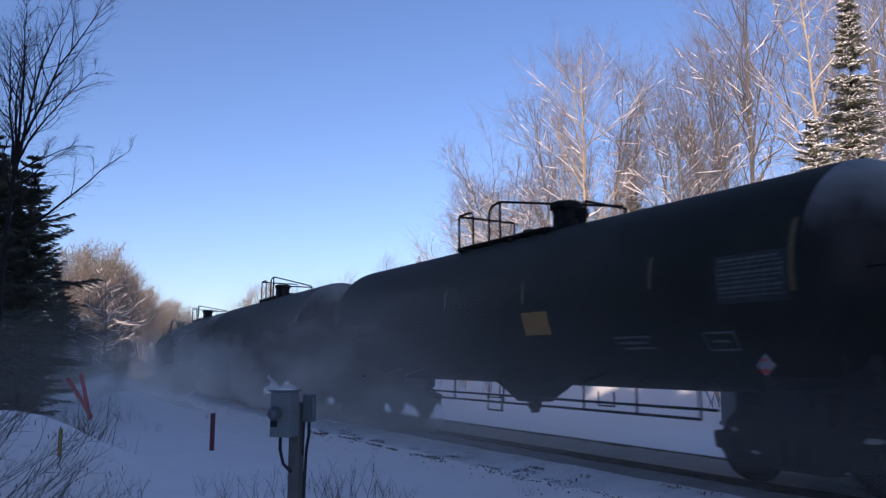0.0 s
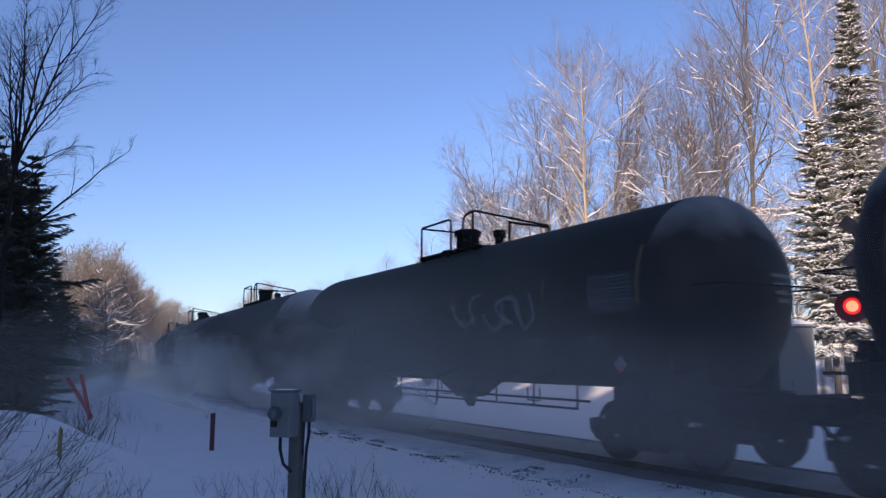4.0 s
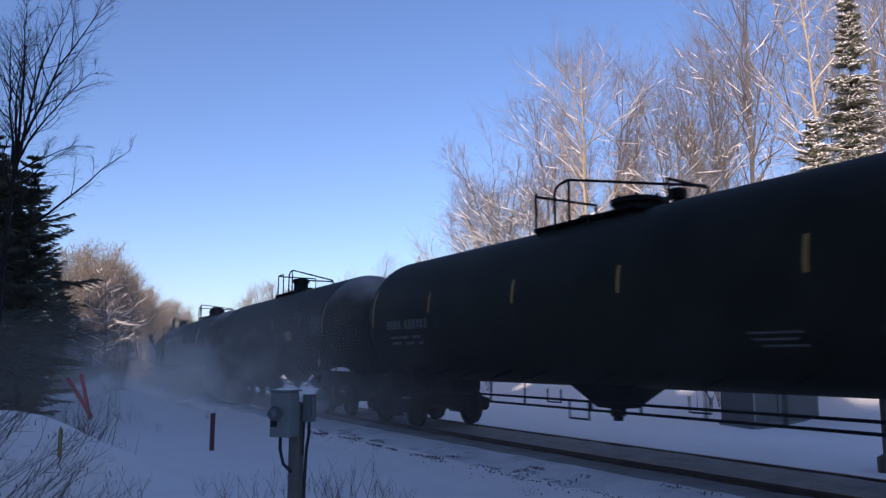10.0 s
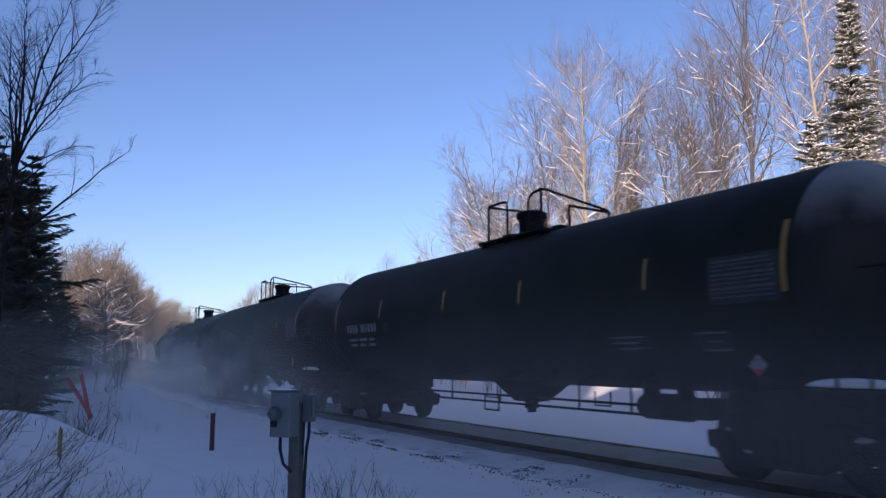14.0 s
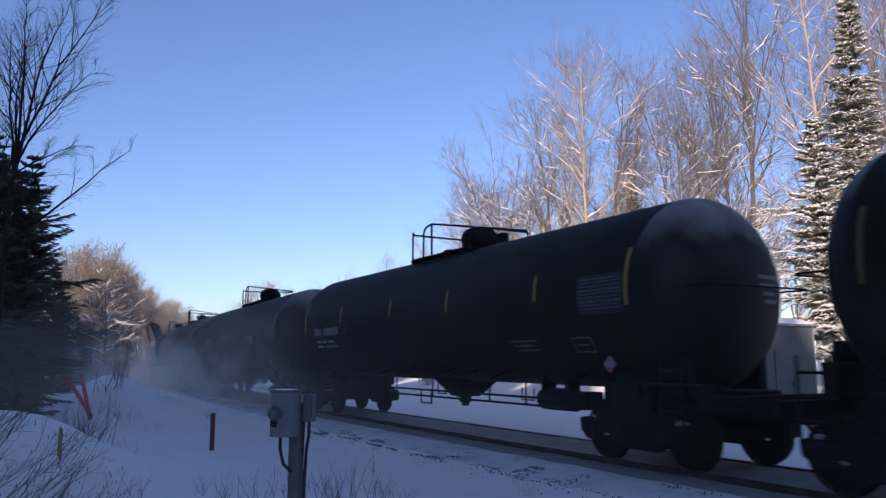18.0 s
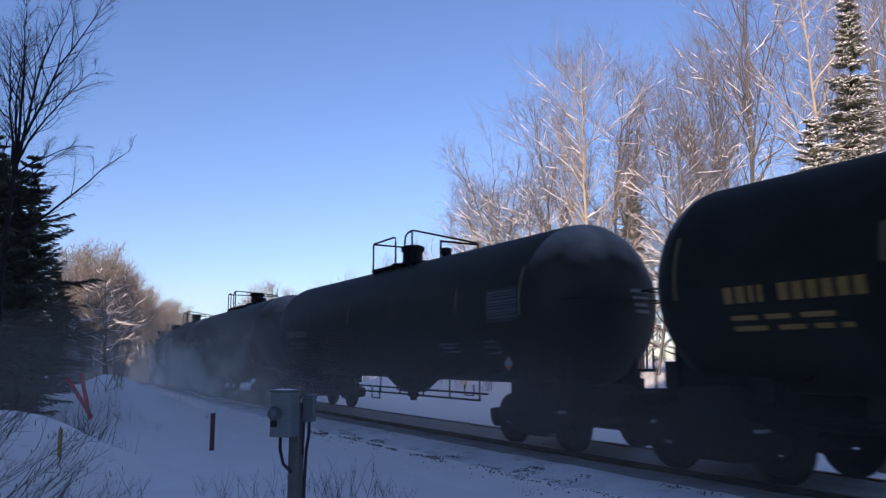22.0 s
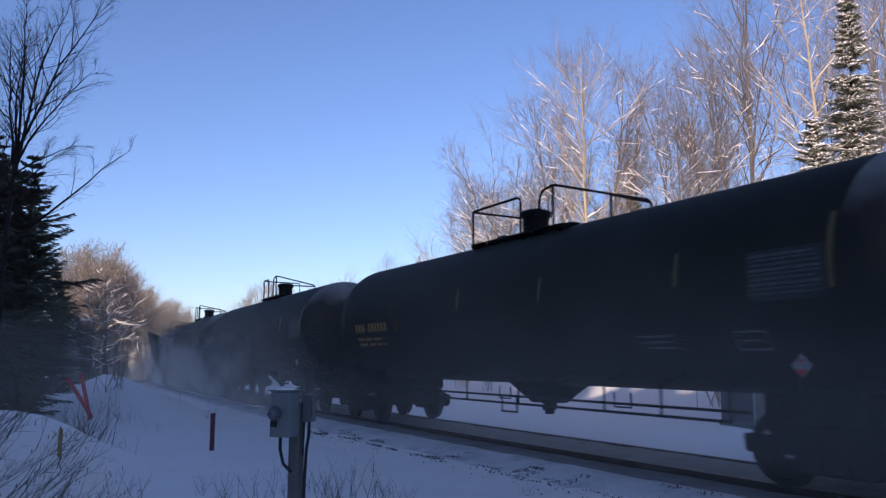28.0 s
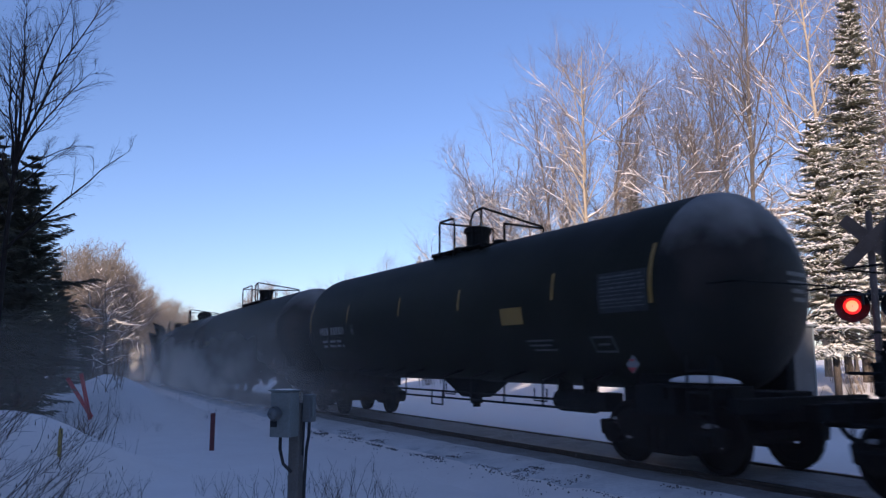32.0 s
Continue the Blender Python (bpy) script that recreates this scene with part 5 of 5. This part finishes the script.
# ---------- meter pedestal ----------
def meter_pedestal():
    ped = thing("meter_pedestal", "grey electric meter box on a wooden post in snow", "utility box", m=pose(-1.515, 8.0, 0, 0, 0, -19))
    part("post", mesh_boxes("post", [(-0.035, 0.08, 0.0, 0.12, -0.7, 1.12)], M_POST, 0.012), ped, "weathered square post")
    body = part("box", mesh_boxes("box", [(-0.145, 0.08, -0.19, 0.0, 0.79, 1.235)], M_GALV, 0.012), ped, "grey enamelled steel box")
    bm = bmesh.new()
    lathe(bm, [(-0.02, 0.066), (0.0, 0.074), (0.015, 0.074), (0.02, 0.064), (0.05, 0.062)], "y", 24, (-0.075, -0.22, 1.02))
    part("meter_ring", finish("meter_ring", bm, M_GALVD, 1), body, "round meter ring")
    bm = bmesh.new()
    lathe(bm, [(-0.07, 0.01), (-0.065, 0.04), (-0.04, 0.055), (0.0, 0.06)], "y", 20, (-0.075, -0.22, 1.02))
    part("meter_face", finish("meter_face", bm, M_GALVD, 1), body, "round meter face")
    part("seal_plate", mesh_boxes("seal_plate", [(-0.13, -0.06, -0.205, -0.19, 0.89, 0.95)], M_CABLE, 0.004), body, "dark plate below the meter")
    part("lid", mesh_boxes("lid", [(-0.16, 0.095, -0.205, 0.01, 1.235, 1.25)], M_GALV, 0.004), body)
    side = part("switch_box", mesh_boxes("switch_box", [(0.097, 0.185, 0.02, 0.16, 0.925, 1.20)], M_GALVD, 0.012), ped, "smaller grey switch box")
    part("switch_lever", mesh_boxes("switch_lever", [(0.185, 0.20, 0.06, 0.09, 0.98, 1.17)], M_GALV, 0.005), side, "pale lever")
    part("conduit", mesh_rods("conduit", [[(-0.10, -0.05, 0.80), (-0.10, -0.05, 0.66), (-0.06, -0.05, 0.52), (0.02, -0.02, 0.44)]], 0.017, M_CABLE, 8), ped, "black flexible conduit")
    part("conduit", mesh_rods("conduit", [[(0.165, 0.05, 0.93), (0.165, 0.05, 0.80), (0.14, 0.05, 0.66), (0.125, 0.05, 0.3), (0.125, 0.05, -0.6)]], 0.016, M_CABLE, 8), ped, "black conduit down the post")
    part("conduit", mesh_rods("conduit", [[(0.125, 0.02, 0.93), (0.12, 0.02, 0.8), (0.112, 0.03, 0.6)]], 0.012, M_CABLE, 8), ped)
    part("pipe", mesh_rods("pipe", [[(-0.052, 0.06, 0.79), (-0.052, 0.06, -0.6)]], 0.014, M_GALVD, 10), ped, "grey steel pipe beside the post")
    bm = bmesh.new()
    bmesh.ops.create_uvsphere(bm, u_segments=16, v_segments=8, radius=1)
    for v in bm.verts:
        v.co = Vector((-0.03 + v.co.x * 0.11, -0.095 + v.co.y * 0.10, 1.248 + max(0, v.co.z) * 0.011))
    part("snow_cap", finish("snow_cap", bm, M_SNOW, 1), ped, "thin cap of snow")
    return ped


meter_pedestal()

# ---------- marker stakes ----------
bm = bmesh.new()
box(bm, -0.05, 0.05, -0.012, 0.012, -0.7, 0.40, 0.006)
box(bm, -0.02, 0.02, 0.012, 0.05, -0.7, 0.38, 0.004)
stake = thing("marker_stake", "dull red marker stake standing in snow", "marker stake", finish("marker_stake", bm, M_REDDULL), m=pose(-5.0, 17.3, 0, 0, 0, 12))
bm = bmesh.new()
box(bm, -0.06, 0.06, -0.012, 0.012, -0.45, 0.97, 0.006)
post_mesh = finish("marker_post", bm, M_RED)
for x, lean in ((-10.85, -35), (-10.75, -15)):
    thing("marker_post", "bright red marker post leaning in the brush", "marker post", post_mesh, group="leaning red posts", m=pose(x, 24, 0.2, 0, lean, 0))
bm = bmesh.new()
box(bm, -0.024, 0.024, -0.024, 0.024, -0.5, 0.28, 0.012)
thing("marker_post", "short yellow marker post in weeds", "marker post", finish("marker_post", bm, M_YELSTAKE), m=pose(-5.27, 11.0, 0.33))


# ---------- crossing signal ----------
def crossing_signal():
    x, y = 7.93, 14.3
    g0 = ground_z(x, y)
    sig = thing("crossing_signal", "railway crossing signal with crossbuck and red flashing lamps", "crossing signal", m=pose(x, y, 0, 0, 0, -27))
    bm = bmesh.new()
    lathe(bm, [(g0 - 0.2, 0.17), (g0 + 0.25, 0.17), (g0 + 0.30, 0.09), (g0 + 0.32, 0.062), (4.25, 0.062), (4.30, 0.03), (4.31, 0.005)], "z", 16)
    part("mast", finish("mast", bm, M_MASTBROWN, 1), sig, "round metal mast")
    # the blades borrow the mast's brown, standing for the shade that lies on them
    for lean in (45, -45):
        b = bmesh.new()
        box(b, -0.62, 0.62, -0.10 if lean > 0 else -0.115, -0.085 if lean > 0 else -0.10, -0.115, 0.115, 0.004)
        part("crossbuck_blade", finish("crossbuck_blade", b, M_MASTBROWN), sig, "crossbuck blade in a brown that stands for shade", pose(0, 0, 3.72, 0, lean, 0))
    part("lamp_arm", mesh_rods("lamp_arm", [[(-0.75, 0, 2.74), (0.75, 0, 2.74)], [(-0.2, 0, 2.74), (-0.2, 0, 2.55)], [(0.2, 0, 2.74), (0.2, 0, 2.55)]], 0.028, M_CABLE, 8), sig)
    for k, dx in enumerate((-0.38, 0.38)):
        bm = bmesh.new()
        lathe(bm, [(-0.02, 0.295), (0.0, 0.30), (0.02, 0.295), (0.02, 0.05), (0.16, 0.16), (0.2, 0.10), (0.2, 0.01)], "y", 28, (dx, 0, 2.53))
        head = part("lamp_head", finish("lamp_head", bm, M_CABLE, 1), sig, "round black lamp background")
        bm = bmesh.new()
        lathe(bm, [(-0.055, 0.01), (-0.05, 0.08), (-0.03, 0.14), (-0.022, 0.15)], "y", 24, (dx, 0, 2.53))
        part("lens", finish("lens", bm, M_LAMP if k == 0 else M_LENSOFF, 1), head, "glowing red lens" if k == 0 else "unlit red lens")
        if k == 0:
            bm = bmesh.new()
            lathe(bm, [(-0.075, 0.01), (-0.07, 0.06), (-0.06, 0.095), (-0.05, 0.105)], "y", 20, (dx, 0, 2.53))
            part("bulb", finish("bulb", bm, M_CORE, 1), head, "bright orange-red core of the lamp")
        bm = bmesh.new()
        n = 14
        ring = []
        for i in range(n + 1):
            a = math.pi * (i / n)
            for yy, rr in ((-0.02, 0.165), (-0.20 + 0.10 * (1 - math.sin(a)), 0.165), (-0.20 + 0.10 * (1 - math.sin(a)), 0.172), (-0.02, 0.172)):
                ring.append(bm.verts.new((dx + rr * math.cos(a), yy, 2.53 + rr * math.sin(a))))
        for i in range(n):
            for j in range(4):
                bm.faces.new((ring[4 * i + j], ring[4 * i + (j + 1) % 4], ring[4 * (i + 1) + (j + 1) % 4], ring[4 * (i + 1) + j]))
        part("visor", finish("visor", bm, M_CABLE), head)
    part("junction_box", mesh_boxes("junction_box", [(-0.12, 0.12, 0.06, 0.2, 2.62, 2.84)], M_CABLE, 0.015), sig)
    return sig


crossing_signal()


# ---------- signal cabin ----------
def signal_cabin():
    hut = thing("signal_cabin", "grey metal railway signal cabin with a snowy roof", "signal cabin", m=pose(9.97, 24.23, ground_z(9.97, 24.23), 0, 0, 29.2))
    w, d, h = 1.45, 0.6, 2.95
    part("wall", mesh_boxes("wall", [(-w, w, -d, -d + 0.06, 0.1, h)], M_HUT, 0.01), hut)
    part("wall", mesh_boxes("wall", [(-w, w, d - 0.06, d, 0.1, h)], M_HUT, 0.01), hut)
    part("wall", mesh_boxes("wall", [(-w, -w + 0.06, -d + 0.061, d - 0.061, 0.1, h)], M_HUT, 0.01), hut)
    part("wall", mesh_boxes("wall", [(w - 0.06, w, -d + 0.061, d - 0.061, 0.1, h)], M_HUT, 0.01), hut)
    part("base", mesh_boxes("base", [(-w - 0.05, w + 0.05, -d - 0.05, d + 0.05, -0.3, 0.1)], M_GALVD, 0.02), hut, "grey base frame")
    bm = bmesh.new()
    for y0, y1, z0, z1 in ((-d - 0.1, 0, h, h + 0.12), (0, d + 0.1, h + 0.12, h)):
        vs = [bm.verts.new(p) for p in ((-w - 0.1, y0, z0), (w + 0.1, y0, z0), (w + 0.1, y1, z1), (-w - 0.1, y1, z1))]
        vt = [bm.verts.new(v.co + Vector((0, 0, 0.05))) for v in vs]
        bm.faces.new(vs[::-1]); bm.faces.new(vt)
        for i in range(4):
            bm.faces.new((vs[i], vs[(i + 1) % 4], vt[(i + 1) % 4], vt[i]))
    part("roof", finish("roof", bm, M_GALV), hut)
    bm = bmesh.new()
    bmesh.ops.create_grid(bm, x_segments=14, y_segments=14, size=1)
    for v in bm.verts:
        e = max(abs(v.co.x), abs(v.co.y))
        v.co = Vector((v.co.x * (w + 0.09), v.co.y * (d + 0.09), h + 0.06 + (0.12 * (1 - abs(v.co.y))) + 0.12 * (1 - e ** 6) + 0.015 * noise.noise(v.co * 2)))
    part("roof_snow", finish("roof_snow", bm, M_SNOW, 1), hut, "thick snow on the roof")
    dr = part("door", mesh_boxes("door", [(-0.42, 0.42, -d - 0.03, -d, 0.2, 2.2)], M_HUT, 0.01), hut)
    part("handle", mesh_boxes("handle", [(0.28, 0.33, -d - 0.07, -d - 0.03, 1.1, 1.3)], M_CABLE, 0.008), dr)
    for x in (-w + 0.02, w - 0.02):
        part("corner_trim", mesh_boxes("corner_trim", [(x - 0.04, x + 0.04, -d - 0.012, -d, 0.1, h)], M_GALV, 0.004), hut)
    return hut


signal_cabin()

# ---------- blowing snow ----------
def flakes(seed, n, length, mid, wide, decay, size, top):
    """A drift of loose snow crystals, thinning out upwards."""
    r = np.random.RandomState(seed)
    x = r.uniform(-length / 2, length / 2, n) + r.normal(0, length * 0.12, n)
    y = r.normal(mid, wide, n)
    z = np.minimum(r.exponential(decay, n), top * (0.6 + 0.4 * r.rand(n))) + 0.02
    keep = [i for i in range(n) if noise.noise((x[i] * 0.22, y[i] * 0.3, z[i] * 0.5 + seed)) > -0.22 + 0.5 * r.rand() - 0.25]
    c = np.stack([x, y, z], 1)[keep]
    v = (c[:, None, :] + r.normal(0, size, (len(keep), 3, 3))).reshape(-1, 3)
    v[:, 2] = np.maximum(v[:, 2], 0.01)
    return raw("blowing_snow", v.tolist(), [(3 * i, 3 * i + 1, 3 * i + 2) for i in range(len(keep))], M_FLAKE)


def drift_pose(s):
    if isinstance(s, tuple):
        return pose(s[0], s[1], -0.45)
    a, b = track(s - 8), track(s + 8)
    return Matrix.Translation(track(s, 0, -0.3)) @ Matrix.Rotation(math.atan2(b.y - a.y, b.x - a.x), 4, "Z")


wheel_mesh = flakes(4, 4500, 17, 0.8, 0.8, 0.35, 0.003, 2.0)
DUST = {k: thing("blowing_snow", "fine snow whirled up by the passing wheels", "blowing snow", wheel_mesh, group="snow stirred by the train", kind="stuff") for k in CARS}


def veil_mesh(length, top, layers, mat):
    """Sheets of drifting powder, one behind the other, bent to the curve of the line."""
    V, F = [], []
    nx, nz = 40, 6
    for y0 in layers:
        o = len(V)
        for j in range(nz + 1):
            for i in range(nx + 1):
                h = length * (i / nx - 0.5) / RAD
                z = (top * 1.35 + 0.3) * j / nz
                r = RAD + y0 + 0.5 * (z / top) ** 2
                V.append((r * math.sin(h), r * math.cos(h) - RAD, z))
        for j in range(nz):
            F += [(o + j * (nx + 1) + i, o + j * (nx + 1) + i + 1, o + (j + 1) * (nx + 1) + i + 1, o + (j + 1) * (nx + 1) + i) for i in range(nx)]
    return raw("blowing_snow", V, F, mat, True)


DRIFT = []
for ln, top, amount, layers, rows in (
        (56, 4.8, 0.72, (2.1,), [(0.0, 32), (6.0, 33), (10.0, 38), (16.0, 42), (24.0, 42), (32.0, 41)]),
        (80, 4.6, 0.80, (2.5,), [(0.0, 68), (16.0, 70), (32.0, 74)]),
        (120, 5.6, 0.85, (3.0,), [(0.0, 126), (16.0, 128), (32.0, 130)]),
        (11, 4.0, 0.58, (0.0,), [(0.0, (-12.4, 30)), (12.0, (-12.4, 31)), (17.0, (-15.5, 38)), (22.0, (-23.0, 58)), (32.0, (-25.0, 64))]),
        (14, 4.4, 0.58, (0.0,), [(0.0, (-19.6, 42)), (12.0, (-19.8, 43)), (20.0, (-25.0, 60)), (32.0, (-27.5, 68))]),
        (80, 5.2, 0.075, (1.85,), [(0.0, 34), (16.0, 35), (32.0, 36)]),
        (13, 6.0, 0.19, (0.0,), [(0.0, (-10.8, 19.5)), (16.0, (-10.6, 19.5)), (32.0, (-11.2, 19.7))])):
    mat = haze_material("powder_haze", amount, top, ln)
    DRIFT.append((thing("blowing_snow", "hazy cloud of powder snow trailing the train", "blowing snow", veil_mesh(ln, top, layers, mat), group="snow clouds", kind="stuff"), rows))

# thicker gusts that run along with some of the cars: how dense, how high
GUSTS = {-1: (0.22, 3.2), 0: (0.10, 2.4), 2: (0.09, 3.6), 3: (0.26, 4.4), 4: (0.15, 3.4), 10: (0.20, 4.4), 11: (0.13, 3.4), 12: (0.12, 3.0), 15: (0.10, 3.8), 16: (0.14, 3.8), 17: (0.10, 3.4),
         19: (0.13, 3.8), 21: (0.12, 3.2), 22: (0.12, 4.2), 23: (0.12, 3.4), 24: (0.17, 4.0)}
GUST = {}
for k, (amount, top) in GUSTS.items():
    mat = haze_material("gust_haze", amount, top, 26)
    GUST[k] = thing("blowing_snow", "gust of powder snow whirled along a car", "blowing snow", veil_mesh(26, top, (1.75,), mat), group="snow stirred by the train", kind="stuff")


def motions():
    for ob, rows in DRIFT:
        walk(ob, [(t, drift_pose(s)) for t, s in rows])
    for k, car in CARS.items():
        rows = [(float(t), car_pose(k, t)) for t in range(0, 33)]
        walk(car, rows)
        walk(DUST[k], rows)
        if k in GUST:
            walk(GUST[k], [(t, Matrix.Translation((0, 0, -0.1)) @ m @ pose(-4.0, 0, 0)) for t, m in rows])
        # the wheels turn while the car goes by
        t0 = max(0.0, min(30.0, (-14.0 - FRONT[k]) / SPEED))
        t1 = max(t0, min(CLIP, (40.0 - FRONT[k]) / SPEED))
        steps = [round(t0 * FPS) + i for i in range(int((t1 - t0) * FPS) + 1)]
        for tr in [c for c in car.children if c.name.startswith("truck")]:
            for ws in [c for c in tr.children if c.name.startswith("wheelset")]:
                x = ws.matrix_basis.translation.x
                spin = [(f / FPS, pose(x, 0, 0.457, 0, (i * 59.4) % 360, 0)) for i, f in enumerate(steps)]
                if len(spin) < 2:
                    spin = [(0.0, pose(x, 0, 0.457)), (CLIP, pose(x, 0, 0.457))]
                else:
                    spin = ([(0.0, spin[0][1])] if steps[0] > 0 else []) + spin + ([(CLIP, spin[-1][1])] if steps[-1] < CLIP * FPS else [])
                walk(ws, spin)


motions()
